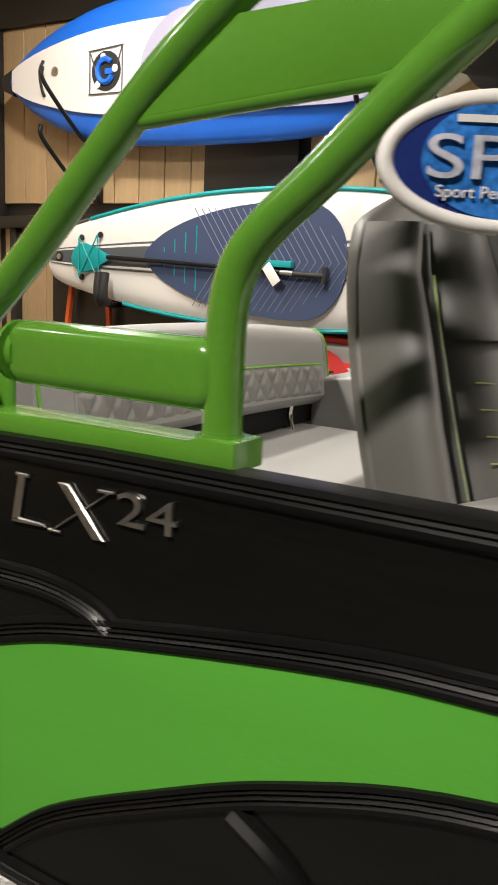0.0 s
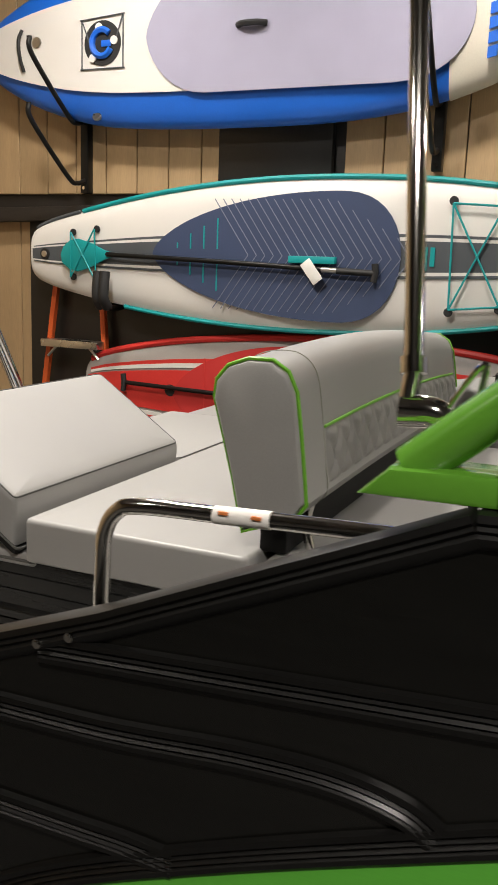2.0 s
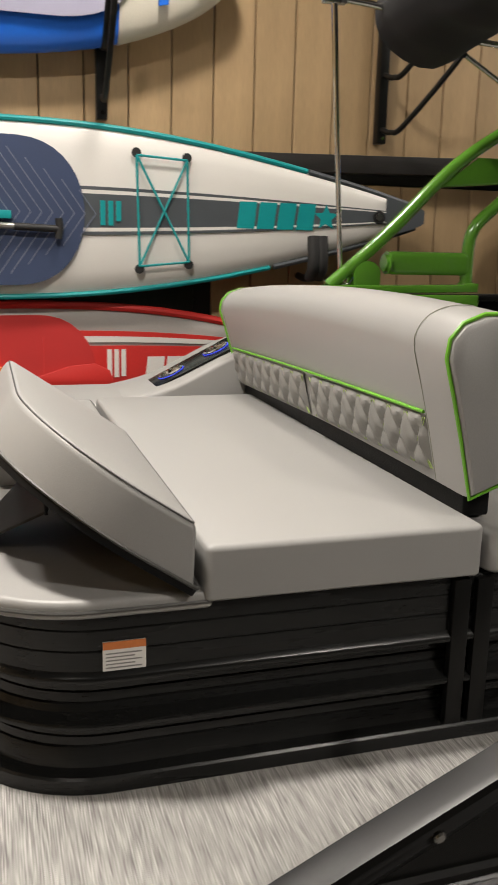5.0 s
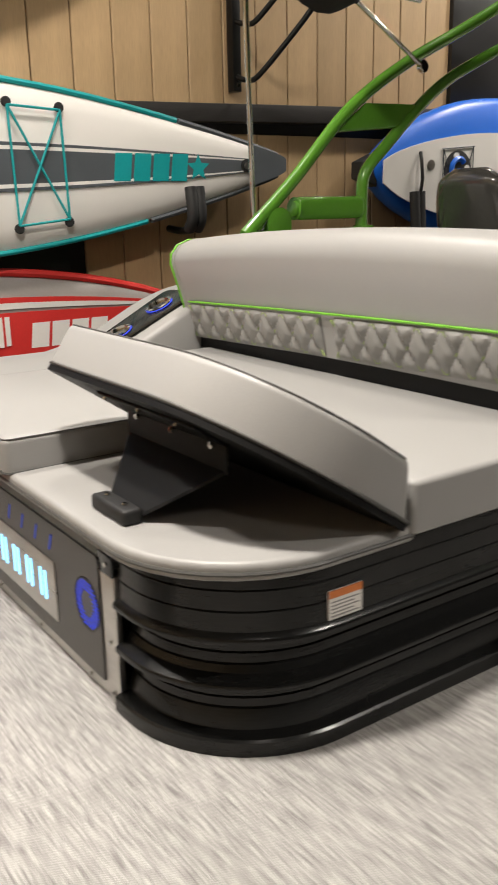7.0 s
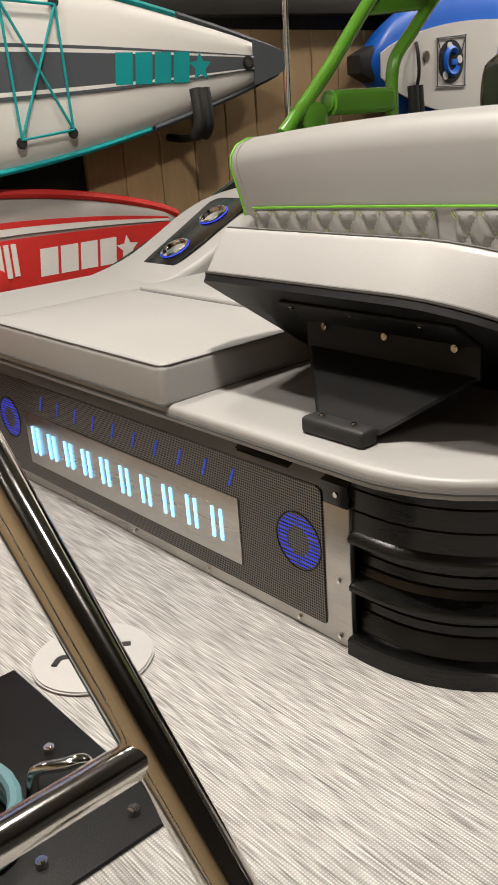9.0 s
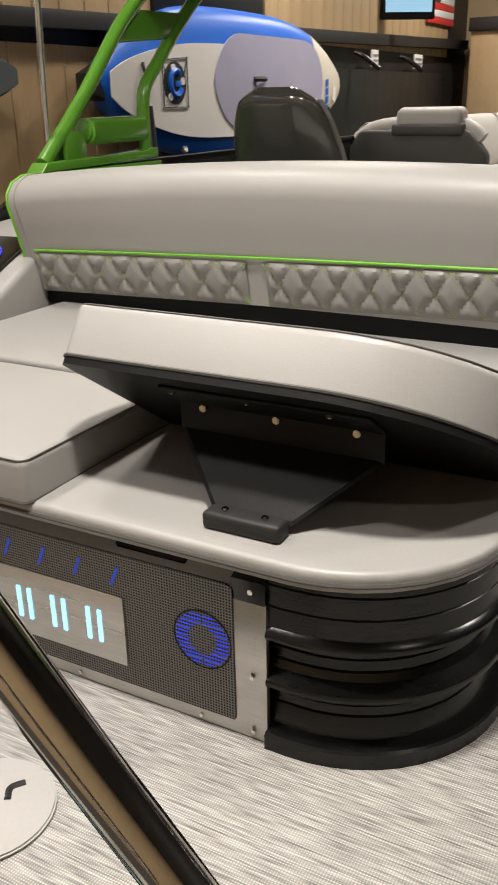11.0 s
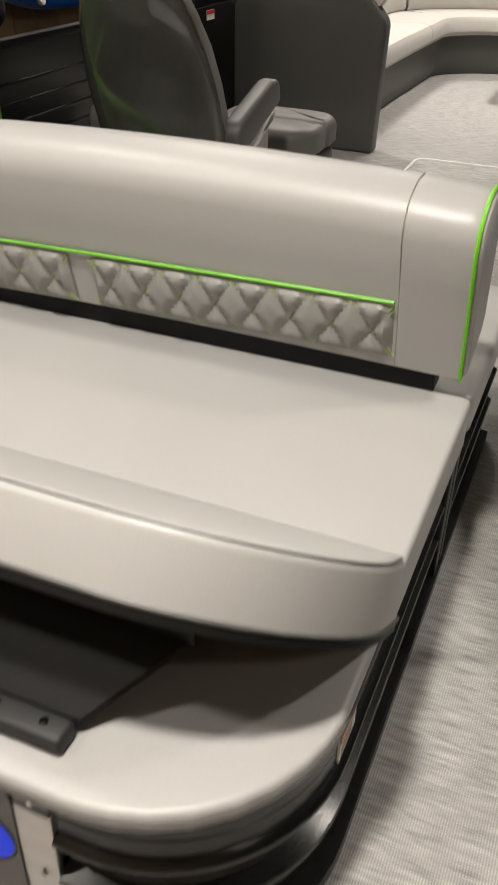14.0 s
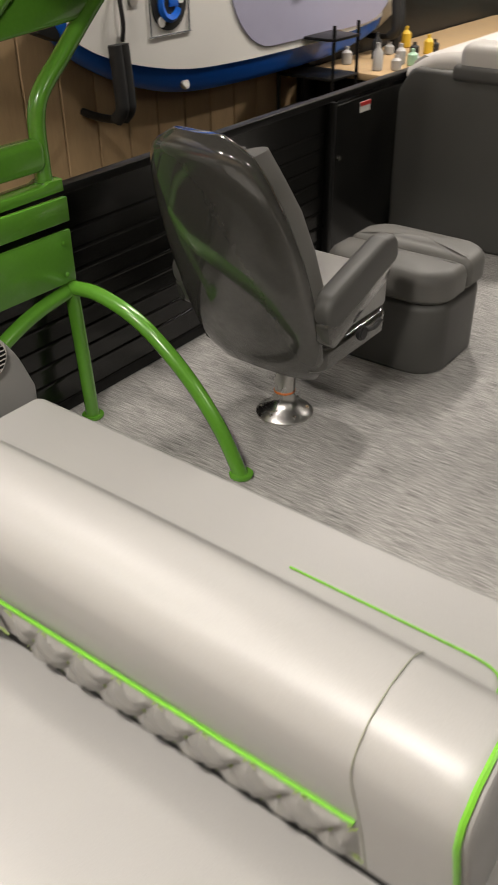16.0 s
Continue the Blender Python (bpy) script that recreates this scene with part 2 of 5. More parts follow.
def prism(poly, a0, a1, axis="y", bevel=0.0, seg=2, bm=None, m=None):
    """A flat outline (pairs) pushed along an axis. y: (x, z); z: (x, y); x: (y, z)."""
    own = bmesh.new()
    put = {"y": lambda p, a: (p[0], a, p[1]), "z": lambda p, a: (p[0], p[1], a), "x": lambda p, a: (a, p[0], p[1])}[axis]
    lo = [own.verts.new(put(p, a0)) for p in poly]
    hi = [own.verts.new(put(p, a1)) for p in poly]
    f0, f1 = own.faces.new(lo), own.faces.new(hi)
    n = len(poly)
    for i in range(n):
        own.faces.new((lo[i], lo[(i + 1) % n], hi[(i + 1) % n], hi[i]))
    if bevel:
        bmesh.ops.recalc_face_normals(own, faces=own.faces)
        edges = list({e for f in (f0, f1) for e in f.edges})
        bmesh.ops.bevel(own, geom=edges, offset=bevel, segments=seg, affect="EDGES", profile=0.5, clamp_overlap=True)
    return join(bm, own, m)


def rounded(poly, radii, n=7):
    """Rounds the corners of a flat outline."""
    out = []
    k = len(poly)
    if not isinstance(radii, (list, tuple)):
        radii = [radii] * k
    for i in range(k):
        a, b, c = (Vector(poly[j % k]) for j in (i - 1, i, i + 1))
        r = radii[i]
        if r <= 0:
            out.append(tuple(b))
            continue
        u, w = (a - b).normalized(), (c - b).normalized()
        half = math.acos(max(-1, min(1, u.dot(w)))) / 2
        t = r / math.tan(half)
        p, q = b + u * t, b + w * t
        cen = b + (u + w).normalized() * (r / math.sin(half))
        s, e = p - cen, q - cen
        for j in range(n + 1):
            f = j / n
            v = (s * (1 - f) + e * f).normalized() * r
            out.append((cen.x + v.x, cen.y + v.y))
    return out


def smooth_path(pts, n=8):
    """Catmull-Rom through the points."""
    P = [Vector(p) for p in pts]
    if len(P) < 3:
        return P
    P = [2 * P[0] - P[1]] + P + [2 * P[-1] - P[-2]]
    out = []
    for i in range(1, len(P) - 2):
        for j in range(n):
            t = j / n
            a, b, c, d = P[i - 1:i + 3]
            out.append(0.5 * ((2 * b) + (c - a) * t + (2 * a - 5 * b + 4 * c - d) * t * t + (3 * b - a - 3 * c + d) * t ** 3))
    out.append(P[-2])
    return out


def tube(pts, r, n=12, bm=None, smoothed=True, closed=False, k=8):
    """A round bar along a path. r: one radius, or one at the start and one at the end."""
    P = smooth_path(pts, k) if smoothed else [Vector(p) for p in pts]
    own = bmesh.new()
    rings = []
    up = None
    for i, p in enumerate(P):
        if closed:
            d = (P[(i + 1) % len(P)] - P[i - 1]).normalized()
        else:
            d = (P[min(i + 1, len(P) - 1)] - P[max(i - 1, 0)]).normalized()
        if up is None:
            up = d.orthogonal().normalized()
        up = (up - d * up.dot(d)).normalized()
        s = d.cross(up)
        rr = r if not isinstance(r, tuple) else r[0] + (r[1] - r[0]) * i / (len(P) - 1)
        rings.append([own.verts.new(p + (up * math.cos(2 * math.pi * j / n) + s * math.sin(2 * math.pi * j / n)) * rr) for j in range(n)])
    for i in range(len(rings) - (0 if closed else 1)):
        a, b = rings[i], rings[(i + 1) % len(rings)]
        for j in range(n):
            own.faces.new((a[j], a[(j + 1) % n], b[(j + 1) % n], b[j]))
    if not closed:
        own.faces.new(rings[0])
        own.faces.new(rings[-1])
    return join(bm, own)


def disc(c, axis, r, depth, n=28, bevel=0.0, bm=None):
    """A round plate: centre, axis, radius, thickness."""
    own = bmesh.new()
    bmesh.ops.create_cone(own, cap_ends=True, segments=n, radius1=r, radius2=r, depth=depth)
    if bevel:
        bmesh.ops.bevel(own, geom=[e for e in own.edges if abs(e.verts[0].co.z - e.verts[1].co.z) < 1e-6], offset=bevel, segments=2,
                        affect="EDGES")
    own.transform(Matrix.Translation(c) @ Vector(axis).to_track_quat("Z", "Y").to_matrix().to_4x4())
    return join(bm, own)


def lathe(prof, c, n=32, bm=None, axis="Z"):
    """A turned shape from (radius, height) pairs round an upright line through c."""
    own = bmesh.new()
    rings = [[own.verts.new((r * math.cos(2 * math.pi * j / n), r * math.sin(2 * math.pi * j / n), z)) for j in range(n)] for r, z in prof]
    for a, b in zip(rings, rings[1:]):
        for j in range(n):
            own.faces.new((a[j], a[(j + 1) % n], b[(j + 1) % n], b[j]))
    own.faces.new(rings[0])
    own.faces.new(rings[-1])
    own.transform(Matrix.Translation(c))
    return join(bm, own)


def sweep(path, prof, bm=None, out=(0, -1, 0), closed_profile=True):
    """A profile of (outward, across) pairs along a path; outward is a fixed way, or 'z' for paths lying flat, with across upright."""
    own = bmesh.new()
    P = [Vector(p) for p in path]
    rings = []
    for i, p in enumerate(P):
        d = (P[min(i + 1, len(P) - 1)] - P[max(i - 1, 0)]).normalized()
        if out == "z":
            u = Vector((0, 0, 1))
            o = d.cross(u).normalized()
        else:
            o = Vector(out)
            u = o.cross(d).normalized()
        rings.append([own.verts.new(p + o * a + u * b) for a, b in prof])
    n = len(prof)
    for a, b in zip(rings, rings[1:]):
        for j in range(n if closed_profile else n - 1):
            own.faces.new((a[j], a[(j + 1) % n], b[(j + 1) % n], b[j]))
    if closed_profile:
        own.faces.new(rings[0])
        own.faces.new(rings[-1])
    return join(bm, own)


def text(s, size, depth=0.004):
    """Letters as a mesh, lying in the x-y plane, centred."""
    cu = bpy.data.curves.new("letters", "FONT")
    cu.body, cu.size, cu.extrude, cu.align_x, cu.align_y = s, size, depth / 2, "CENTER", "CENTER"
    ob = new("letters", cu)
    me = bpy.data.meshes.new_from_object(ob.evaluated_get(bpy.context.evaluated_depsgraph_get()))
    bm = bmesh.new()
    bm.from_mesh(me)
    bpy.data.objects.remove(ob)
    bpy.data.curves.remove(cu)
    bpy.data.meshes.remove(me)
    return bm


def pillow(poly, z0, z1, r=0.02, crown=0.008, bm=None, m=None, seg=4):
    """An upholstered slab over a flat outline, with soft edges and a slightly raised top."""
    own = bmesh.new()
    cen = Vector((sum(p[0] for p in poly) / len(poly), sum(p[1] for p in poly) / len(poly)))
    levels = [(0.35 * r, z0), (0, z0 + 0.35 * r)]
    for j in range(seg + 1):
        a = math.pi / 2 * j / seg
        levels.append((r * (1 - math.cos(a)), z1 - r + r * math.sin(a)))
    k = len(poly)
    rings = []
    V = [Vector(p) for p in poly]
    area = sum(V[i].x * V[(i + 1) % k].y - V[(i + 1) % k].x * V[i].y for i in range(k))
    nor = []
    for i in range(k):
        d = (V[(i + 1) % k] - V[i]).normalized() + (V[i] - V[i - 1]).normalized()
        d.normalize()
        w = Vector((-d.y, d.x)) * (1 if area > 0 else -1)
        nor.append(w)
    for ins, z in levels:
        rings.append([own.verts.new((*(V[i] + nor[i] * ins), z)) for i in range(k)])
    for f, dz in ((0.75, 0.5), (0.4, 0.9)):
        rings.append([own.verts.new((*(cen + (V[i] + nor[i] * r - cen) * f), z1 + crown * dz)) for i in range(k)])
    for a, b in zip(rings, rings[1:]):
        for j in range(k):
            own.faces.new((a[j], a[(j + 1) % k], b[(j + 1) % k], b[j]))
    own.faces.new(rings[0])
    mid = own.verts.new((*cen, z1 + crown))
    for j in range(k):
        own.faces.new((rings[-1][j], rings[-1][(j + 1) % k], mid))
    return join(bm, own, m)


def seam(poly, z, r=0.0025, m=None):
    bm = tube([(*p, z) for p in poly], r, 6, smoothed=False, closed=True)
    if m is not None:
        bm.transform(m)
    return bm


# ---------------------------------------------------------------- showroom shell
FLOOR = -0.70
WY, XW, XE = 4.42, -5.05, 7.9
floor = tagged(part("floor", box(XW - .2, XE + .2, -4.2, 6.2, FLOOR - .1, FLOOR), CONCRETE, smooth=False), "grey concrete showroom floor under the boat", "floor", kind="structure")
ceiling = tagged(part("ceiling", box(XW - .2, XE + .2, -4.2, 6.2, CEIL, CEIL + .1), CEILING, smooth=False), "dark painted showroom ceiling", "ceiling", kind="structure")
wall_north = tagged(part("wall_north", box(XW - .2, XE + .2, WY + .03, WY + .2, FLOOR, CEIL), TRIM, smooth=False), "tan board-clad showroom wall behind hanging boards", "wall", kind="structure")
wall_south = tagged(part("wall_south", box(XW - .2, XE + .2, -4.2, -4.0, FLOOR, CEIL), DARKGREY, smooth=False), "charcoal painted showroom wall", "wall", kind="structure")
wall_west = tagged(part("wall_west", box(XW - .2, XW, -4.0, WY + .03, FLOOR, CEIL), TAN_PLAIN, smooth=False), "plain tan end wall beside the black post", "wall", kind="structure")
wall_east = tagged(part("wall_east", box(XE, XE + .2, -4.0, WY + .03, FLOOR, CEIL), TAN_PLAIN, smooth=False), "tan far end wall of the showroom", "wall", kind="structure")

# lamps in the ceiling
for lx, ly, lp, beam in LAMPS:
    t = thing("ceiling_light", "round white ceiling downlight, switched on", "ceiling light", "ceiling lights")
    part("housing", lathe([(0.15, CEIL - .05), (0.16, CEIL - .03), (0.16, CEIL)], (lx, ly, 0)), HATCH, t)
    part("diffuser", disc((lx, ly, CEIL - .052), (0, 0, 1), 0.135, 0.004), LAMPFACE, t)

# ledge, posts and black panels on the wall
trim = tagged(part("trim", prism([(-5.0, 1.225), (7.6, 1.50), (7.6, 1.60), (-5.0, 1.305)], 4.33, WY + .03, bevel=0.006), TRIM), "black stained timber ledge along the wall", "ledge", kind="structure")
tagged(part("trim", box(-5.05, -4.97, 4.36, WY + .03, 1.31, 2.56, 0.004), TRIM), "black timber corner post on the wall", "post", kind="structure")
tagged(part("trim", box(-4.86, -4.80, 4.36, WY + .03, FLOOR, 1.26, 0.004), TRIM), "black timber post under the ledge", "post", kind="structure")
tagged(part("trim", box(-5.05, XE, 4.38, WY + .03, 2.56, CEIL, 0.004), WALL_BLACK), "black painted band above the boards", "wall band", kind="structure")
tagged(part("wall_panel", box(-3.2, -2.55, 4.395, WY + .02, 1.42, 2.56, 0.003), WALL_BLACK), "glossy black panel set into the wall", "wall panel", kind="structure")
tagged(part("wall_panel", box(1.03, 2.4, 4.395, WY + .02, 1.42, 2.56, 0.003), WALL_BLACK), "glossy black panel set into the wall", "wall panel", kind="structure")

tagged(part("wall_panel", box(-4.47, -1.55, 4.395, WY + .02, FLOOR, 1.24, 0.003), WALL_BLACK), "black painted wall below the ledge", "wall panel", kind="structure")

# ---------------------------------------------------------------- boat: deck and fences
deck_thing = thing("pontoon_deck", "grey woven vinyl boat deck on aluminium tubes", "boat deck")
part("deck_board", box(-3.62, 5.6, 0.80, 3.46, -0.07, 0.0, 0.006), WOVEN, deck_thing)
for py in (1.25, 3.0):
    part("float_tube", tube([(-3.2, py, -.385), (1, py, -.385), (5.3, py, -.385)], 0.315, 28, smoothed=False), CAST, deck_thing, "silver aluminium float tube")

FY = 0.83
fence = thing("side_fence", "black glossy boat side fence with a green swoosh panel", "boat fence")
outline = [(5.4, 0.03), (5.4, 0.775), (-0.2, 0.778), (-0.8, 0.772), (-1.165, 0.756), (-1.33, 0.681), (-1.6, 0.562), (-1.8, 0.487), (-2.0, 0.400), (-2.2, 0.305), (-2.6, 0.11), (-2.6, 0.03)]
part("panel", prism(outline, FY, FY + 0.022), BLACK, fence)
RAIL = [(0.0, -.022), (.010, -.020), (.012, -.012), (.008, -.008), (.012, -.004), (.008, 0), (.012, .004), (.009, .012), (.003, .018), (-.02, .020), (-.034, .018), (-.036, -.02)]
part("top_rail", sweep([(5.4, FY, 0.760), (-0.2, FY, 0.762), (-0.8, FY, 0.756), (-1.165, FY, 0.745)], RAIL), BLACK_RAIL, fence, "ribbed black top rail")
part("top_rail", sweep([(-1.165, FY, 0.745), (-1.33, FY, 0.673), (-1.6, FY, 0.555), (-1.8, FY, 0.480), (-2.0, FY, 0.394), (-2.2, FY, 0.300), (-2.6, FY, 0.105)], RAIL), BLACK_RAIL, fence, "ribbed black sloping top rail")
MOULD = [(0, -.020), (.009, -.018), (.010, -.011), (.006, -.008), (.010, -.005), (.006, -.001), (.010, .003), (.006, .006), (.010, .010), (.009, .017), (0, .019)]


def moulding(pts, name="moulding"):
    return part(name, sweep(smooth_path([(x, FY, z) for x, z in pts], 6), MOULD), BLACK_RAIL, fence, "ribbed black moulding")


moulding([(-1.70, .506), (-1.5, .520), (-1.2, .541), (-0.98, .556), (-0.88, .556), (-0.81, .542), (-0.772, .522)])
moulding([(-1.98, .396), (-1.85, .406), (-1.6, .414), (-1.42, .430), (-1.30, .433), (-1.22, .420), (-1.178, .398)])
moulding([(-2.22, .258), (-2.0, .262), (-1.667, .262), (-1.57, .262), (-1.50, .258)])
TOPG = [(-2.0, -0.02), (-1.85, .06), (-1.673, .163), (-1.45, .262), (-1.227, .351), (-0.975, .445), (-0.794, .492), (-0.442, .555), (-0.217, .575), (0.3, .60), (1.0, .60), (2.2, .56), (3.6, .47)]
BOTG = [(3.6, .44), (2.2, .50), (1.0, .53), (0.3, .52), (-0.211, .475), (-0.479, .400), (-0.70, .300), (-0.88, .205), (-0.996, .112)]
moulding([(x, z + .022) for x, z in TOPG[1:]])
moulding([(x, z - .020) for x, z in BOTG])
moulding([(-2.5, .095), (-2.0, .095), (-1.5, .095), (-1.0, .095)])
moulding([(-1.0, .05), (-0.4, .05), (1, .05), (3, .05), (5.3, .05)])
gpoly = [(p.x, p.z) for p in smooth_path([(x, 0, z) for x, z in TOPG if z > .1], 5)] + [(p.x, p.z) for p in smooth_path([(x, 0, z) for x, z in BOTG], 5)] + [(-1.76, .112)]
part("green_panel", prism(gpoly, FY - 0.003, FY + 0.001), GREEN_PANEL, fence, "bright green sheet panel")
part("stiffener", box(-1.043, -1.020, FY - .010, FY, .575, .735, .003), BLACK_RAIL, fence)
moulding([(-0.56, .325), (-0.47, .27), (-0.40, .18), (-0.35, .09)])
for bx, bz in ((-1.647, .535), (-1.696, .516), (-2.128, .334)):
    part("bolt", disc((bx, FY - .014, bz), (0, 1, 0), .0065, .008, 12, .002), CHROME, fence)
def badge(strokes, label):
    bm = bmesh.new()
    for s in strokes:
        prism(s, FY - .007, FY - .001, bevel=.0015, seg=1, bm=bm)
    return part("badge", bm, BADGE, fence, label)


badge([[(-.966, .645), (-.951, .645), (-.937, .716), (-.951, .716)], [(-.966, .641), (-.896, .645), (-.899, .650), (-.962, .650)], [(-.957, .713), (-.930, .713), (-.930, .718), (-.957, .718)]], "chrome letter L")
badge([[(-.872, .717), (-.852, .718), (-.785, .647), (-.806, .646)], [(-.779, .717), (-.772, .720), (-.882, .645), (-.889, .642)], [(-.892, .641), (-.868, .642), (-.868, .646), (-.892, .646)], [(-.797, .715), (-.768, .717), (-.768, .721), (-.797, .720)]], "chrome letter X")
n24 = part("badge", text("24", .066, .006), BADGE, fence, "chrome numerals 24")
n24.matrix_basis = Matrix.Translation((-0.712, FY - .004, .698)) @ Euler((radians(90), 0, 0)).to_matrix().to_4x4() @ Matrix.Diagonal((1.62, 1, 1, 1))

PY = 3.43
pf = thing("side_fence", "black boat side fence seen from inside the cockpit", "boat fence")
part("panel", box(-1.25, 5.4, PY - .022, PY, 0.03, .735), BLACK, pf)
part("panel", prism([(-1.25, .03), (-1.25, .735), (-1.65, .56), (-2.1, .39), (-2.6, .19), (-2.6, .03)], PY - .022, PY), BLACK, pf)
part("top_rail", box(-1.25, 5.4, PY - .035, PY + .01, .735, .765, .006), BLACK_RAIL, pf)
part("bottom_rail", box(-1.25, 5.4, PY - .032, PY + .01, 0.0, .04, .005), BLACK_RAIL, pf)
for z in (.12, .19, .26, .33, .40, .47, .54, .61):
    part("rib", box(-1.2, 1.0, PY - .029, PY - .02, z, z + .012, .003), BLACK, pf)
gate = thing("boat_gate", "closed black boat gate with a small red and white sticker", "gate")
part("gate_panel", box(1.02, 1.74, PY - .045, PY - .024, .06, .72, .006), BLACK, gate)
part("gate_frame", box(1.00, 1.03, PY - .055, PY - .02, .03, .74, .004), BLACK_RAIL, gate)
part("gate_frame", box(1.73, 1.76, PY - .055, PY - .02, .03, .74, .004), BLACK_RAIL, gate)
part("hinge", box(1.70, 1.708, PY - .05, PY - .044, .08, .70, .002), BRUSHED, gate)
part("latch", disc((1.05, PY - .06, .50), (0, 1, 0), .012, .02, 12, .003), CHROME, gate)
part("sticker", box(1.24, 1.33, PY - .0475, PY - .045, .655, .70), PAPER, gate, "white sticker with a red band")
part("sticker_band", box(1.24, 1.33, PY - .050, PY - .0475, .682, .70), RED, gate)

# ---------------------------------------------------------------- stern lounge
base = thing("sun_lounge", "black ribbed plinth of the stern sun lounge with rounded corner", "sun lounge")
plan = [(-2.640, 1.775)] + [(-2.38 + .26 * math.cos(a), 1.735 + .26 * math.sin(a)) for a in [math.pi + i * math.pi / 2 / 12 for i in range(13)]] + [(-2.0, 1.475), (-1.10, 1.475)]
FLUTE = [(-.05, .335), (-.006, .335), (-.002, .331), (-.002, .300), (-.005, .298), (-.002, .296), (-.002, .262), (-.005, .260), (-.002, .258), (-.001, .224), (.009, .217), (.011, .213), (.010, .206),
         (-.020, .200), (-.027, .194), (-.027, .176), (-.030, .174), (-.026, .172), (-.024, .156), (-.027, .154), (-.022, .152), (-.016, .140), (.009, .129), (.011, .125), (.010, .118),
         (-.020, .112), (-.027, .106), (-.027, .090), (-.030, .088), (-.026, .086), (-.024, .072), (-.027, .070), (-.022, .068), (-.016, .050), (-.012, .034),
         (.014, .031), (.018, .027), (.018, .0), (-.05, 0)]
part("side_wall", sweep([(x, y, 0) for x, y in plan], FLUTE, out="z"), PLINTH, base, "black ribbed side wall")
for px in (-1.715, -1.665):
    part("corner_post", box(px - .018, px + .018, 1.462, 1.48, .0, .33, .003), BLACK_RAIL, base)
part("inner_box", prism(rounded([(-2.60, 1.52), (-1.12, 1.52), (-1.12, 3.38), (-2.60, 3.38)], [.25, 0, 0, 0]), 0.0, .325, "z"), BLACK_MATT, base)
part("side_wall", box(-1.12, -1.10, 1.475, 3.38, 0, .335, .004), BLACK, base, "black front wall of the bench")
st = part("warning_sticker", box(-2.395, -2.321, 1.4740, 1.4790, .224, .277), PAPER, base, "white warning sticker with an orange band")
part("band", box(-2.395, -2.321, 1.4730, 1.4755, .2635, .277), ORANGE_P, st)
for i in range(5):
    part("bar", box(-2.390, -2.328 - .012 * (i % 2), 1.4733, 1.4755, .2285 + i * .0065, .2307 + i * .0065), INK, st)

# transom panel with lit sign
panel = thing("transom_panel", "steel speaker panel with a lit blue sign on the stern", "speaker panel")
PX = -2.646
part("frame", box(PX, PX + .012, 1.775, 3.10, 0.002, .282, .002), BRUSHED, panel)
part("top_flange", prism([(PX + .002, .280), (PX + .006, .276), (PX + .085, .322), (PX + .080, .326)], 1.83, 3.10), CHROME, panel, "sloping mirror-bright flange")
part("corner_cap", prism([(PX - .002, .262), (PX + .008, .262), (PX + .085, .322), (PX + .080, .328), (PX - .002, .300)], 1.775, 1.835, bevel=.002), BLACK, panel, "glossy black corner piece")
part("latch_box", prism([(PX + .016, .292), (PX + .030, .290), (PX + .074, .316), (PX + .060, .322)], 1.93, 2.07, bevel=.003), BLACK, panel, "black latch under the pad")
part("grille", prism(rounded([(1.832, .030), (3.09, .030), (3.09, .286), (1.832, .286)], [.004, .004, .004, .014]), PX - .004, PX - .0005, "x"), SCREENM, panel, "dark perforated steel grille")
part("name_plate", box(PX - .007, PX - .004, 2.045, 2.870, .068, .204, .001), BRUSHED, panel, "brushed steel plate")
for i in range(10):
    yc = 2.825 - i * .0795
    hh = .032 if i else .036
    for dy in (-.0125, .0125):
        part("lit_bar", box(PX - .0095, PX - .0072, yc + dy - .0038, yc + dy + .0038, .136 - hh, .136 + hh), LED, panel, "glowing pale blue bar", smooth=False)
    # ghost of the lit bars on the mesh, drawn as a slanted glowing strip
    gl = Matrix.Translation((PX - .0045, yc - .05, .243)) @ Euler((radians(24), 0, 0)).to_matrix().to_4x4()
    part("glint_bar", box(-.0006, .0006, -.003, .003, -.020, .020, m=gl), SIGN_GLINT, panel, "glint of the sign on the mesh, drawn as a dim blue bar", smooth=False)
for yc in (1.890, 2.96):
    ring = part("speaker_ring", tube([(PX - .0042, yc + .054 * math.cos(t), .170 + .054 * math.sin(t)) for t in [2 * math.pi * k / 28 for k in range(28)]], .0012, 5, closed=True, smoothed=False), BLACK_MATT, panel)
    for k in range(-6, 7):
        z = k * .0075
        ro = math.sqrt(max(0, .050 ** 2 - z * z))
        ri = math.sqrt(max(0, .027 ** 2 - z * z)) if abs(z) < .027 else 0
        for s0 in (-1, 1):
            if ro - ri > .004:
                y0, y1 = sorted((yc + s0 * max(ri, .002), yc + s0 * ro))
                part("lit_slot", box(PX - .0058, PX - .0040, y0, y1, .170 + z - .0006, .170 + z + .0006), LEDB, ring, smooth=False)
for yy in [1.90 + i * .26 for i in range(5)]:
    part("screw", disc((PX - .002, yy, .015), (1, 0, 0), .0045, .004, 10, .001), CHROME, panel)
for zz in (.018, .125, .282):
    part("screw", disc((PX - .003, 1.800, zz), (1, 0, 0), .0048, .004, 10, .001), CHROME, panel)

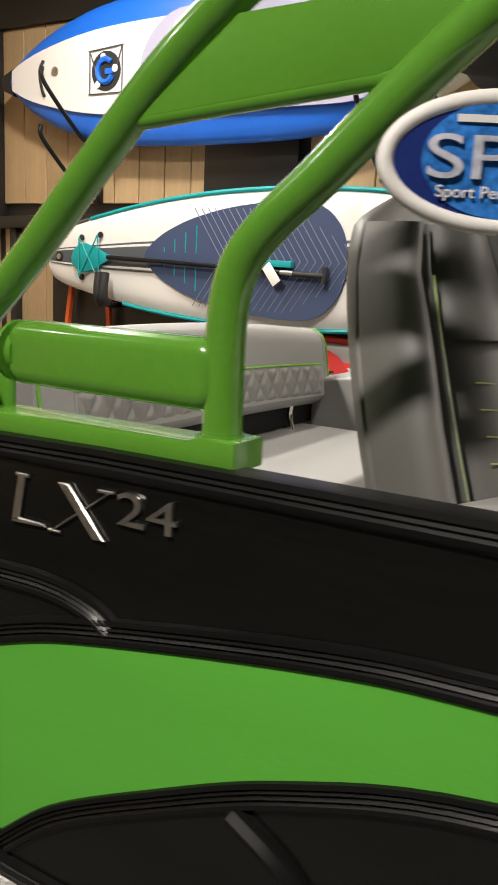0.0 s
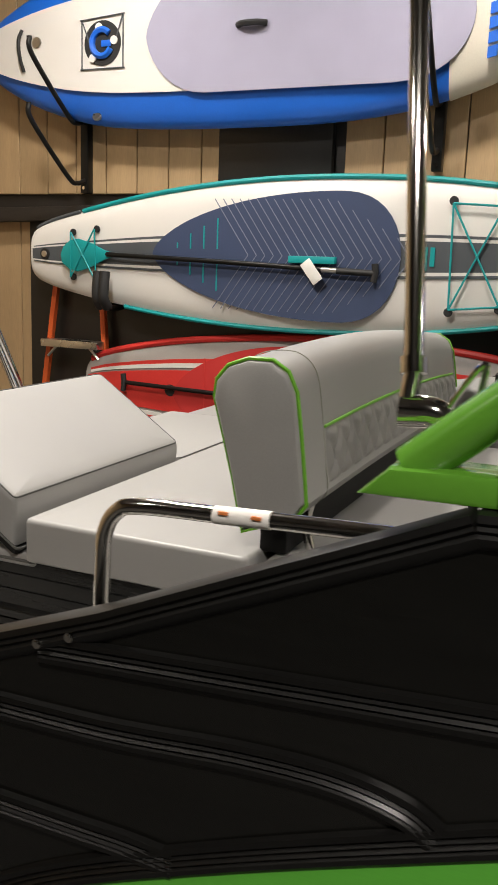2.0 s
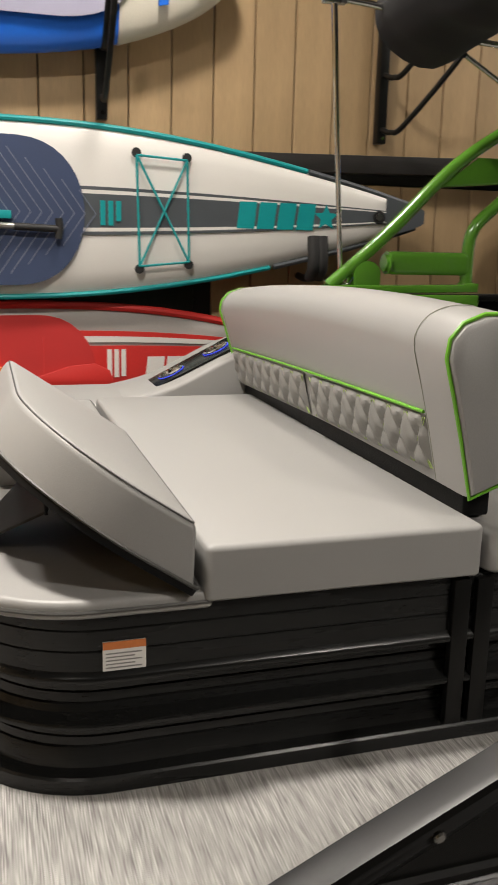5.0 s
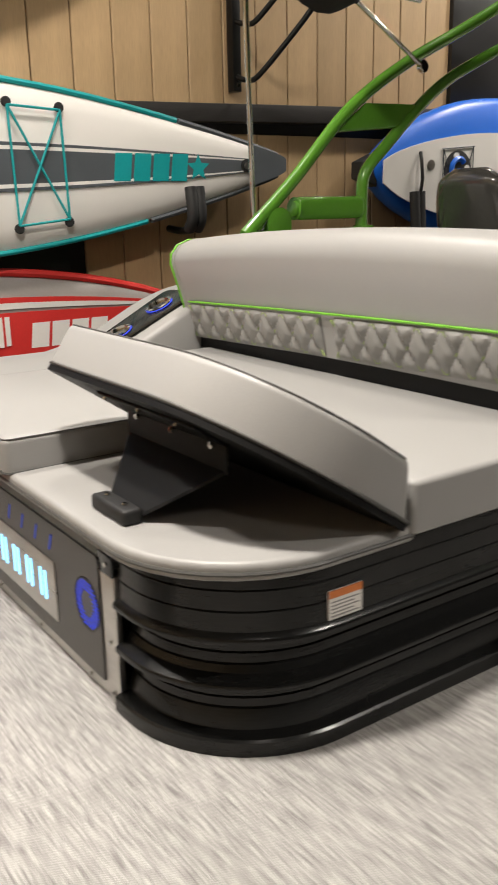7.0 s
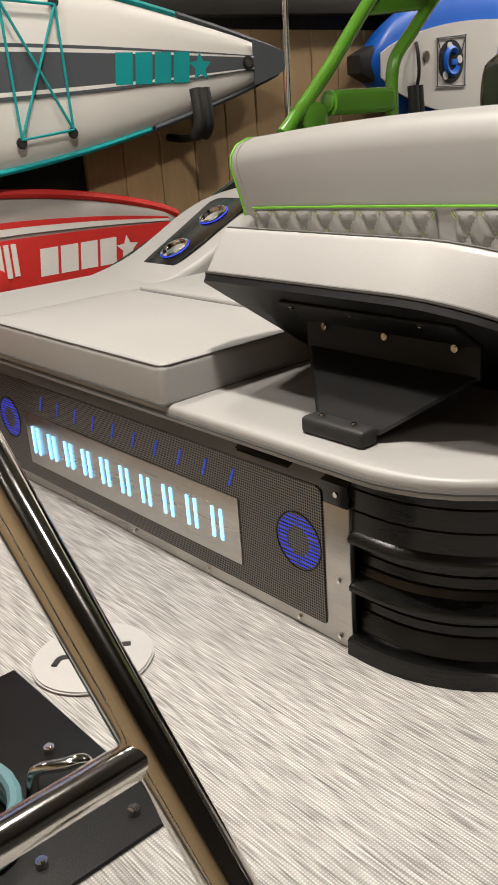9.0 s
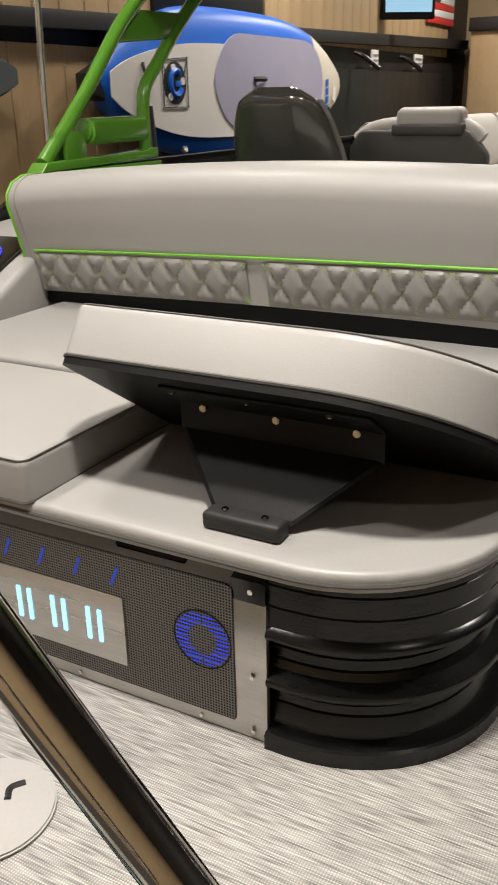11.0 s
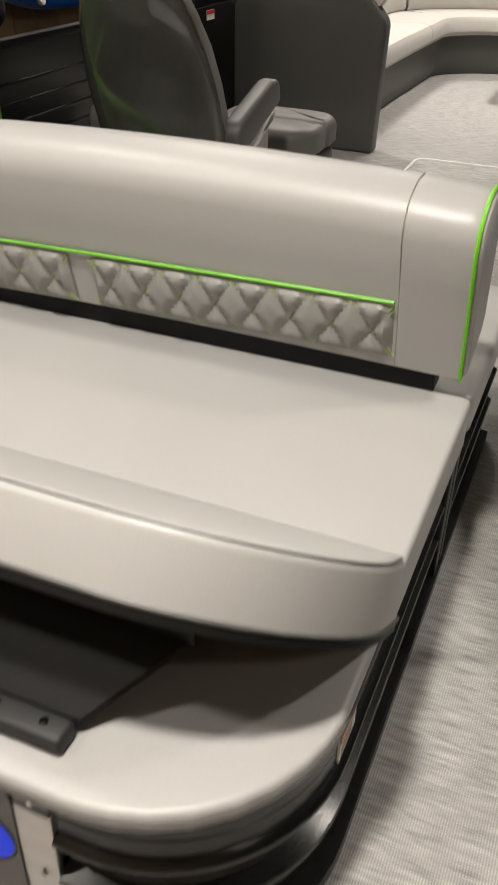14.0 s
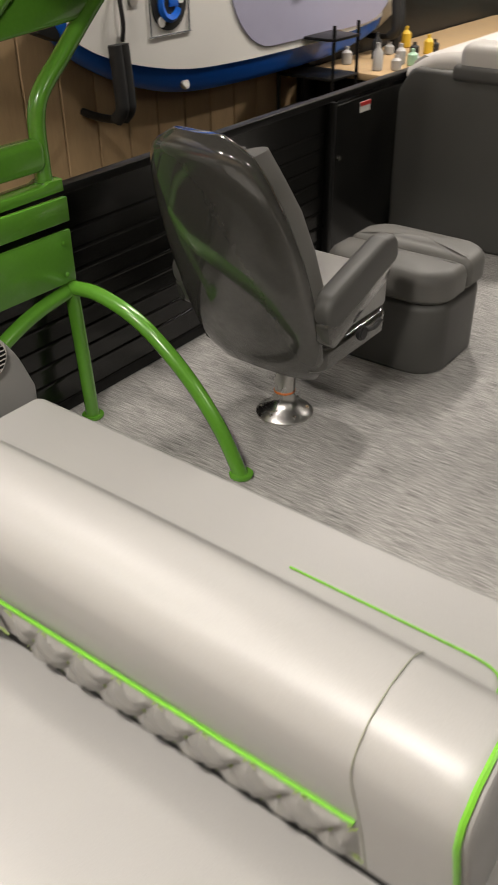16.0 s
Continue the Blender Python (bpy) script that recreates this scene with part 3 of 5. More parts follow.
# cushions
padp = rounded([(-2.205, 1.465), (-2.205, 2.98), (-2.672, 2.98), (-2.672, 1.465)], [.01, .01, .04, .27], 10)
pad = thing("base_pad", "thin grey vinyl pad covering the aft end of the lounge", "cushion")
part("pad", pillow(padp, .325, .358, .012, .002), VINYL, pad)
part("seam", seam(padp, .338, .004), VINYL_D, pad)
midp = rounded([(-2.222, 1.455), (-1.682, 1.455), (-1.682, 2.95), (-2.222, 2.95)], .016, 5)
mid = thing("seat_cushion", "flat grey vinyl sun lounge cushion", "cushion")
part("cushion", pillow(midp, .340, .440, .011, .003), VINYL, mid)
portp = rounded([(-2.235, 2.205), (-2.235, 2.952), (-2.68, 2.952), (-2.68, 2.205)], [.02, .02, .022, .018], 6)
portc = thing("seat_cushion", "grey vinyl aft lounge cushion lying flat", "cushion")
part("cushion", pillow(portp, .352, .436, .015, .004), VINYL, portc)
part("seam", seam(portp, .358, .003), VINYL_D, portc)
part("seam", seam([(-2.4575 + (x + 2.4575) * .985, 2.6025 + (y - 2.6025) * .992) for x, y in portp], .4325, .0016), VINYL_D, portc)
fwdp = rounded([(-1.668, 1.455), (-1.068, 1.455), (-1.068, 2.965), (-1.668, 2.965)], .03, 5)
fwd = thing("bench_cushion", "grey vinyl bench cushion facing the cockpit", "cushion")
part("cushion", pillow(fwdp, .340, .428, .018, .003), VINYL, fwd)
part("piping", tube([(-1.30, 1.598, .4325), (-1.262, 1.606, .4325), (-1.240, 1.64, .4325), (-1.236, 1.75, .4325), (-1.236, 2.05, .4325)], .0026, 6), PIPING, fwd, "bright green piping")

# raised flap cushion with its prop
HX, HZ, ANG = -2.243, .354, 34.0
flap_m = Matrix.Translation((HX, 0, HZ)) @ Euler((0, radians(ANG), 0)).to_matrix().to_4x4()
flapp = rounded([(0, 1.448), (0, 2.200), (-.402, 2.200), (-.402, 1.448)], [.012, .012, .022, .30], 12)
flap = thing("flap_cushion", "raised grey vinyl backrest flap propped open", "cushion")


def upright_end(bm):
    """Cuts the hinge end of the slab upright, however far it is tilted."""
    for v in bm.verts:
        k = max(0, (v.co.x + .40) / .40)
        v.co.x -= v.co.z * .62 * k
    bm.transform(flap_m)
    return bm


part("cushion", upright_end(pillow(flapp, .012, .112, .016, .002)), VINYL, flap)
part("board", prism(flapp, 0, .012, "z", m=flap_m), BLACK_MATT, flap, "black backing board")
part("seam", seam(flapp, .016, .0035, m=flap_m), VINYL_D, flap)
part("seam", upright_end(seam([(-.2 + (x + .2) * .978, 1.82 + (y - 1.82) * .988) for x, y in flapp], .1085, .0018)), VINYL_D, flap)
prop = thing("flap_prop", "black metal prop plate holding the flap open", "bracket")
pm = flap_m
part("flange", box(-.355, -.270, 1.655, 2.025, -.006, 0, .002, m=pm), BLACK_MATT, prop)
part("flange", box(-2.474, -2.468, 1.655, 2.025, .452, .512, .001), BLACK_MATT, prop)
bmp = bmesh.new()
yt0, yt1, yb0, yb1 = 1.655, 2.025, 1.762, 1.898
xa, za, xb, zb = -2.472, .455, -2.585, .372
vs = [bmp.verts.new(c) for c in ((xa, yt0, za), (xa, yt1, za), (xb, yb1, zb), (xb, yb0, zb))]
ws = [bmp.verts.new((v.co.x + .006, v.co.y, v.co.z + .008)) for v in vs]
bmp.faces.new(vs), bmp.faces.new(ws)
for i in range(4):
    bmp.faces.new((vs[i], vs[(i + 1) % 4], ws[(i + 1) % 4], ws[i]))
part("plate", bmp, BLACK_MATT, prop, smooth=False)
part("foot", box(-2.625, -2.585, 1.762, 1.898, .358, .388, .008, 3), RUBBER, prop, "black rubber foot")
for yy in (1.70, 1.84, 1.978):
    part("bolt", disc((-2.477, yy, .498), (1, 0, 0), .0065, .008, 12, .002), CHROME, prop)
    part("bolt", disc(pm @ Vector((-.345, yy + .022, -.008)), pm.to_3x3() @ Vector((0, 0, 1)), .0055, .008, 12, .002), CHROME, prop)
for yy in (1.795, 1.865):
    part("bolt", disc((-2.605, yy, .390), (0, 0, 1), .006, .006, 12, .002), CHROME, prop)

# backrest
back = thing("sofa_back", "grey vinyl lounge backrest with green piping and quilted band", "sofa back")
B0, B1 = 1.47, 3.05
SEC = [(-1.707, .488), (-1.733, .60), (-1.754, .68), (-1.776, .760), (-1.772, .795), (-1.748, .824), (-1.705, .840), (-1.655, .840), (-1.622, .820), (-1.604, .782), (-1.592, .70), (-1.582, .62), (-1.575, .56), (-1.596, .530)]


def crown(y):
    u = (y - (B0 + B1) / 2) / ((B1 - B0) / 2)
    return 0.030 * (1 - u * u) - .034 * (y - B0) / (B1 - B0) - .012


def ring_at(bm, y, shrink, sec=None):
    sec = sec or SEC
    cx, cz = sum(p[0] for p in sec) / len(sec), .69
    out = []
    for x, z in sec:
        zz = z + crown(y) * max(.35, min(1, (z - .5) / .3))
        out.append(bm.verts.new((cx + (x - cx) * shrink, y, cz + (zz - cz) * shrink)))
    return out


def upholstered(sec, y0, y1):
    bmb = bmesh.new()
    ys = [(y0, .90), (y0 + .004, .955), (y0 + .016, .99), (y0 + .035, 1)] + [(y0 + .035 + (y1 - y0 - .07) * i / 16, 1) for i in range(1, 17)] + [(y1 - .016, .99), (y1 - .004, .955), (y1, .90)]
    rings = [ring_at(bmb, y, s, sec) for y, s in ys]
    n = len(sec)
    for a, b in zip(rings, rings[1:]):
        for j in range(n):
            bmb.faces.new((a[j], a[(j + 1) % n], b[(j + 1) % n], b[j]))
    bmb.faces.new(rings[0]), bmb.faces.new(rings[-1])
    return bmb


part("body", upholstered(SEC, B0, B1), VINYL, back)
for yy in (B0 + .012, B1 - .012):
    bm = bmesh.new()
    rr = [v.co.copy() for v in ring_at(bm, yy, 1.0)]
    bm.free()
    part("piping", tube(rr, .0042, 6, closed=True, smoothed=False), PIPING, back, "bright green piping")


def aft_x(z):
    zs, xs = [.505, .60, .68, .760], [-1.710, -1.733, -1.754, -1.776]
    return float(np.interp(z, zs, xs))


P0, P1, PG0, PG1, TILTZ = 1.612, 2.985, 2.245, 2.300, .024
part("piping", tube([(aft_x(.628) - .003, y, .628 - TILTZ * (y - P0) + .004 * math.sin(math.pi * (y - P0) / (P1 - P0))) for y in np.linspace(P0, P1, 9)], .0038, 6), PIPING, back, "bright green piping")
bm = bmesh.new()
sp = [v.co.copy() for v in ring_at(bm, P0 - .006, 1.001)]
bm.free()
part("seam", tube(sp, .0011, 5), SEAM, back, "stitched seam")
bm = bmesh.new()
sp = [v.co.copy() for v in ring_at(bm, P1 + .025, 1.001)]
bm.free()
part("seam", tube(sp, .0011, 5), SEAM, back, "stitched seam")


def quilt(y0, y1, n):
    """Diamond quilting: puffed cells in a band."""
    bm = bmesh.new()
    nu, nv, z0, z1 = n * 10, 12, .506, .622
    grid = []
    for i in range(nu + 1):
        row = []
        for j in range(nv + 1):
            u, v = i / nu * n, j / nv
            z = z0 + (z1 - z0) * v
            a, b = (u + v) % 1, (u - v) % 1
            d = min(a, 1 - a, b, 1 - b)
            puff = 0.016 * min(1, d / .25) ** 0.6
            edge = min(1, min(v, 1 - v) * 9, min(i, nu - i) / 2)
            yy = y0 + (y1 - y0) * i / nu
            row.append(bm.verts.new((aft_x(z) - .001 - puff * edge, yy, z - TILTZ * (yy - P0))))
        grid.append(row)
    for i in range(nu):
        for j in range(nv):
            bm.faces.new((grid[i][j], grid[i + 1][j], grid[i + 1][j + 1], grid[i][j + 1]))
    return bm


def stitches(y0, y1, n):
    bm = bmesh.new()
    w = (y1 - y0) / n
    for i in range(n + 1):
        for s in (1, -1):
            for off in (-.004, .004):
                pa, pb = y0 + i * w, y0 + (i + s) * w
                if not (y0 - .001 <= pb <= y1 + .001):
                    continue
                tube([(aft_x(.511) - .0046, pa + off, .511 - TILTZ * (pa - P0)), (aft_x(.617) - .0046, pb + off, .617 - TILTZ * (pb - P0))], .0013, 4, bm=bm, smoothed=False)
    return bm


for q0, q1, n in ((P0, PG0, 8), (PG1, P1, 8)):
    part("quilted_band", quilt(q0, q1, n), VINYL_Q, back, "diamond-quilted grey band")
    part("stitching", stitches(q0, q1, n), THREAD, back, "green stitching")


def front_quilt(y0, y1, n):
    """Diamond quilting on the sloping cockpit side."""
    bm = bmesh.new()
    nu, nv = n * 10, 14
    grid = []
    for i in range(nu + 1):
        row = []
        for j in range(nv + 1):
            u, v = i / nu * n, j / nv
            a, b = (u + v) % 1, (u - v) % 1
            d = min(a, 1 - a, b, 1 - b)
            edge = min(1, min(v, 1 - v) * 9, min(i, nu - i) / 2)
            yy = y0 + (y1 - y0) * i / nu
            z = .572 + .115 * v + crown(yy) * .6
            row.append(bm.verts.new((float(np.interp(z, [.56, .62, .72], [-1.575, -1.582, -1.594])) - .002 + .012 * edge * min(1, d / .22) ** .6, yy, z)))
        grid.append(row)
    for i in range(nu):
        for j in range(nv):
            bm.faces.new((grid[i][j], grid[i][j + 1], grid[i + 1][j + 1], grid[i + 1][j]))
    return bm


part("front_quilt", front_quilt(P0, P1, 16), VINYL_Q, back, "diamond-quilted charcoal band")
part("piping", tube([(-1.590, y, .692 + crown(y) * .65) for y in np.linspace(P0, P1, 8)], .0036, 6), PIPING, back, "bright green piping")
for yy in (1.60, 2.80):
    part("hinge_arm", tube([(-1.60, yy, .56), (-1.615, yy, .49), (-1.60, yy, .42)], .011, 10), CHROME, back, "steel hinge arm")
    part("hinge_arm", tube([(-1.645, yy, .56), (-1.655, yy, .49), (-1.65, yy, .42)], .009, 10), CHROME, back, "steel hinge arm")
# shade in the gap below the backrest, put in as a black box
part("under_shade", box(-1.690, -1.63, 1.53, 3.01, .432, .548, .006), BLACK_MATT, back, "black strip standing in for the shaded gap under the backrest")

# port console with cup holders
con = thing("side_console", "moulded grey side console with lit cup holders and stereo", "console")
cpoly = [(-2.24, .335), (-2.24, .405), (-2.12, .42), (-1.95, .465), (-1.72, .575), (-1.55, .62), (-1.30, .635), (-1.16, .62), (-1.09, .55), (-1.04, .43), (-1.04, .335)]
part("body", prism([(p.x, p.z) for p in smooth_path([(x, 0, z) for x, z in cpoly[1:-1]], 4)] + [(-1.04, .335), (-2.24, .335)], 3.00, 3.38, bevel=.02, seg=3), VINYL, con)
sl = math.degrees(math.atan2(.615 - .50, .23))
inm = Matrix.Translation((-1.83, 3.165, .525)) @ Euler((0, radians(-sl), 0)).to_matrix().to_4x4()
part("inlay", prism(rounded([(-.20, -.085), (.19, -.105), (.19, .105), (-.20, .085)], .04), -.004, .006, "z", .003, m=inm), BLACK, con, "glossy black inlay")
for u in (-.10, .085):
    part("cup_holder", lathe([(.048, .008), (.048, .014), (.040, .016), (.038, -.03), (.001, -.03)], (0, 0, 0)), CHROME, con, "steel cup holder").matrix_basis = inm @ Matrix.Translation((u, 0, 0))
    part("lit_ring", tube([(.050 * math.cos(a), .050 * math.sin(a), .009) for a in [i * math.pi / 12 for i in range(24)]], .0013, 6, closed=True, smoothed=False), LEDB, con, "glowing ring").matrix_basis = inm @ Matrix.Translation((u, 0, 0))
part("stereo", box(-1.46, -1.36, 3.08, 3.20, .625, .67, .008, 3), BLACK, con, "small black stereo control")
part("knob", disc((-1.41, 3.10, .672), (0, 0, 1), .016, .02, 20, .003), CHROME, con)
part("knob", disc((-1.32, 3.10, .650), (0, 0, 1), .02, .03, 20, .003), CHROME, con)
part("speaker", disc((-1.18, 2.998, .568), (0, 1, 0), .058, .012, 32, .004), CHROME, con, "round chrome speaker grille")
part("speaker_face", disc((-1.18, 2.990, .568), (0, 1, 0), .048, .006, 32), BLACK_MATT, con)
for i in range(7):
    z = .568 - .036 + i * .012
    hw = math.sqrt(max(.0001, .046 ** 2 - (z - .568) ** 2))
    part("slat", box(-1.18 - hw, -1.18 + hw, 2.984, 2.988, z - .002, z + .002), CHROME, con)

ledge_m = thing("side_moulding", "grey moulded ledge beside the lounge cushions", "moulding")
part("ledge", pillow(rounded([(-2.66, 2.958), (-1.70, 2.958), (-1.70, 3.39), (-2.66, 3.39)], .03), .325, .418, .02, .004), VINYL, ledge_m)

# deck fittings aft
hatch = thing("deck_hatch", "round pale grey deck plate with two finger slots", "deck plate")
part("plate", disc((-2.965, 2.085, .004), (0, 0, 1), .105, .008, 40, .003), HATCH, hatch)
for s in (-1, 1):
    part("slot", tube([(-2.965 + s * .045 - .02, 2.085 - s * .02, .007), (-2.965 + s * .045, 2.085 - s * .02 + .012, .007), (-2.965 + s * .045 + .02, 2.085 - s * .02, .007)], .006, 6), RUBBER, hatch)
tray = thing("deck_tray", "black deck tray with steel fittings and coiled hose", "deck fitting")
part("plate", box(-3.46, -3.08, 1.69, 2.15, 0, .008, .003), BLACK_MATT, tray)
for fx, fy in ((-3.12, 1.73), (-3.17, 1.80), (-3.14, 1.92), (-3.25, 1.74)):
    part("stud", disc((fx, fy, .013), (0, 0, 1), .008, .014, 12, .003), CHROME, tray)
part("cleat", tube([(-3.20, 1.86, .01), (-3.19, 1.86, .04), (-3.16, 1.84, .045), (-3.13, 1.83, .04), (-3.13, 1.83, .01)], .009, 10), CHROME, tray, "bent steel cleat")
for i in range(3):
    part("hose", tube([(-3.30 - .07 * math.cos(a) , 1.86 + .09 * math.sin(a), .02 + i * .018) for a in [j * math.pi / 10 for j in range(20)]], .010, 8, closed=True, smoothed=False), TEAL_HOSE, tray, "grey-teal hose")

ladder = thing("boarding_ladder", "polished steel boarding hoop ladder on the stern deck", "ladder")
HOOP = [(-3.185, 1.262, .0), (-3.19, 1.285, .03), (-3.253, 1.606, .5), (-3.290, 1.80, .79), (-3.315, 1.93, .95), (-3.328, 2.08, 1.04), (-3.332, 2.24, 1.07), (-3.328, 2.40, 1.04), (-3.31, 2.53, .96), (-3.29, 2.62, .80), (-3.255, 2.74, .52), (-3.19, 2.94, .03), (-3.185, 2.955, .0)]
for dx in (0, -.26):
    part("rail", tube([(x + dx, y - .016, z) for x, y, z in HOOP], .0235, 18), CHROME, ladder)
    for y in (1.262, 2.955):
        part("foot_plate", disc((-3.185 + dx, y - .016, .006), (0, 0, 1), .045, .012, 24, .003), BLACK_MATT, ladder)
for p in ((-3.23, 1.474, .33), (-3.283, 1.765, .735), (-3.288, 2.63, .78), (-3.243, 2.78, .42)):
    part("rung", tube([p, (p[0] - .26, p[1], p[2])], .018, 14, smoothed=False), CHROME, ladder)


# ---------------------------------------------------------------- wake tower and bimini
tower = thing("wake_tower", "bright green powder-coated wake tower over the boat", "wake tower")
TR = 0.0262


def side(y, inner):
    s = 1 if inner > 0 else -1
    part("tube", tube([(-1.245, y, .792), (-1.0, y, 1.002), (-0.70, y, 1.288), (-0.38, y, 1.485), (-0.02, y, 1.655), (0.35, y + inner * .25, 1.86), (0.62, y + inner, 2.05)], TR, 16), GREENP, tower)
    part("tube", tube([(-0.627, y, .795), (-0.628, y, .86), (-0.626, y, .968), (-0.609, y, 1.03), (-0.570, y, 1.077), (-0.515, y, 1.123), (-0.453, y, 1.178), (-0.346, y, 1.270), (-0.18, y, 1.395), (0.02, y, 1.50), (0.35, y + inner * .25, 1.66), (0.72, y + inner, 1.86)], TR, 16), GREENP, tower)
    # gusset between the tubes
    g = [(-0.77, 1.202), (-0.44, 1.230), (-0.39, 1.245), (-0.31, 1.32), (-0.62, 1.312)]
    part("gusset", prism(g, y - .012, y + .012, bevel=.003), GREENP, tower, "flat green gusset plate")
    part("gusset_edge", tube([(-0.77, y, 1.202), (-0.42, y, 1.231)], .012, 10, smoothed=False), GREENP, tower)
    # cross bar and base plate
    part("cross_bar", prism(rounded([(-1.0, .842), (-0.625, .842), (-0.625, .936), (-1.0, .936)], .03), y - .030, y + .030, bevel=.022, seg=4), GREENP, tower, "broad rounded green bar")
    part("knuckle", disc((-0.995, y, .889), (1, 0, 0), .046, .03, 28, .012), GREENP, tower)
    part("base_plate", prism([(-1.295, .765), (-0.585, .775), (-0.585, .812), (-0.64, .814), (-0.66, .806), (-0.98, .800), (-1.19, .800), (-1.262, .797)], y - .036, y + .036, bevel=.006), GREENP, tower, "green mounting plate")
    part("foot", disc((-0.627, y, .806), (0, 0, 1), .034, .022, 24, .006), GREENP, tower)
    lug = rounded([(-1.145, .765), (-1.030, .765), (-1.030, .895), (-1.145, .895)], [.0, .0, .054, .054], 9)
    part("lug", prism(lug, y - s * .036, y - s * .054, bevel=.004), GREENP, tower, "rounded green lug")
    part("lug", prism(lug, y + s * .010, y + s * .026, bevel=.004), GREENP, tower, "rounded green lug")
    part("pivot_bolt", disc((-1.087, y - s * .060, .843), (0, 1, 0), .0275, .016, 32, .003), SATIN, tower, "brushed steel pivot cap")


side(0.87, 0.35)
side(3.36, -0.35)
part("cross_tube", tube([(0.62, 1.22, 2.05), (0.66, 1.5, 2.08), (0.66, 2.8, 2.08), (0.62, 3.01, 2.05)], TR, 16), GREENP, tower)
part("cross_tube", tube([(0.72, 1.22, 1.86), (0.78, 1.5, 1.90), (0.78, 2.8, 1.90), (0.72, 3.01, 1.86)], TR, 16), GREENP, tower)
# inner struts down to the deck on the port side, with broad plates above them
J = Vector((-0.607, 3.325, .470))
part("strut", tube([J, (-0.603, 3.315, .25), (-0.600, 3.305, .0)], .024, 14), GREENP, tower)
part("strut", tube([J + Vector((0, 0, .006)), (-0.602, 3.20, .478), (-0.596, 3.04, .425), (-0.588, 2.88, .30), (-0.580, 2.76, .15), (-0.576, 2.68, .0)], .024, 14), GREENP, tower)
part("strut", tube([J, (-0.80, 3.325, .43), (-1.02, 3.325, .33), (-1.12, 3.325, .25)], .024, 14), GREENP, tower)
part("strut_foot", disc((-0.576, 2.68, .006), (0, 0, 1), .038, .012, 20, .003), GREENP, tower)
part("strut_foot", disc((-0.600, 3.305, .006), (0, 0, 1), .038, .012, 20, .003), GREENP, tower)
part("strut_collar", disc(J, (0, 0, 1), .030, .05, 20, .01), GREENP, tower)
part("side_plate", box(-1.15, -0.592, 3.310, 3.326, .50, .665, .005), GREENP, tower, "broad green side plate")
part("side_plate", box(-1.15, -0.592, 3.306, 3.326, .690, .765, .005), GREENP, tower, "broad green side plate")
for bx, bz in ((-0.63, .63), (-0.63, .53), (-0.95, .60)):
    part("plate_bolt", disc((bx, 3.304, bz), (0, 1, 0), .008, .008, 10, .002), GREENP, tower)

bimini = thing("folded_bimini", "folded black canvas sunshade on steel poles", "sunshade")
for a, b in (((-1.266, .944, .870), (-1.378, 1.20, 1.80)), ((-1.185, 3.385, .82), (-1.325, 3.22, 1.80))):
    a, b = Vector(a), Vector(b)
    near = a.y < 2
    m = a.lerp(b, .58)
    part("pole", tube([a + (b - a) * .02, m], .0115 if near else .010, 14, smoothed=False), CHROME, bimini, "polished steel pole")
    part("pole", tube([m, b], .0135 if near else .012, 14, smoothed=False), CHROME, bimini, "polished steel sleeve")
    part("collar", tube([m - (b - a) * .004, m + (b - a) * .004], .0155 if near else .0135, 14, smoothed=False), CHROME, bimini)
    part("collar", tube([a + (b - a) * .015, a + (b - a) * .035], .0155 if near else .013, 14, smoothed=False), CHROME, bimini)
    part("swivel", tube([a + (b - a) * .02, a + Vector((-.005, 0, -.015)), a + Vector((.0, 0, -.035))], .011, 10), CHROME, bimini)
    part("socket", tube([a + Vector((-.012, 0, -.028)), a + Vector((.03, 0, -.030)), a + Vector((.045, 0, -.06)), a + Vector((.03, 0, -.085))], (.020, .014), 12), CHROME, bimini, "steel deck socket")
    part("pull_pin", tube([a + Vector((.035, 0, -.03)), a + Vector((.06, 0, .01)), a + Vector((.078, 0, .03)), a + Vector((.075, 0, -.005))], .004, 8), CHROME, bimini)
    part("top_bracket", box(b.x - .045, b.x + .045, b.y - .018, b.y + .018, b.z - .012, b.z + .022, .006), CAST, bimini)
for y in (1.20, 3.22):
    part("frame_bow", tube([(-1.36, y, 1.81), (-1.10, y, 1.79), (-0.80, y, 1.72), (-0.45, y, 1.70)], .0125, 12), CHROME, bimini)
for y, yy in ((1.05, 0.90), (3.24, 3.33)):
    part("strut", tube([(-0.775, y, 1.665), (-0.32, yy, 1.475)], .010, 10, smoothed=False), CHROME, bimini, "steel strut")
    part("clamp", disc((-0.31, yy, 1.472), (0, 1, 0), .026, .03, 16, .005), CHROME, bimini)
bmc = tube([(-0.93, 1.06, 1.79), (-0.95, 1.5, 1.83), (-0.93, 2.2, 1.85), (-0.95, 2.85, 1.83), (-0.93, 3.29, 1.79)], .205, 20)
for v in bmc.verts:
    v.co.z = 1.8 + (v.co.z - 1.8) * .85 + .02 * noise.noise(v.co * 5)
    v.co.x += .03 * noise.noise(v.co * 4 + Vector((3, 1, 7)))
part("canvas_roll", bmc, CANVAS, bimini, "rolled black canvas")

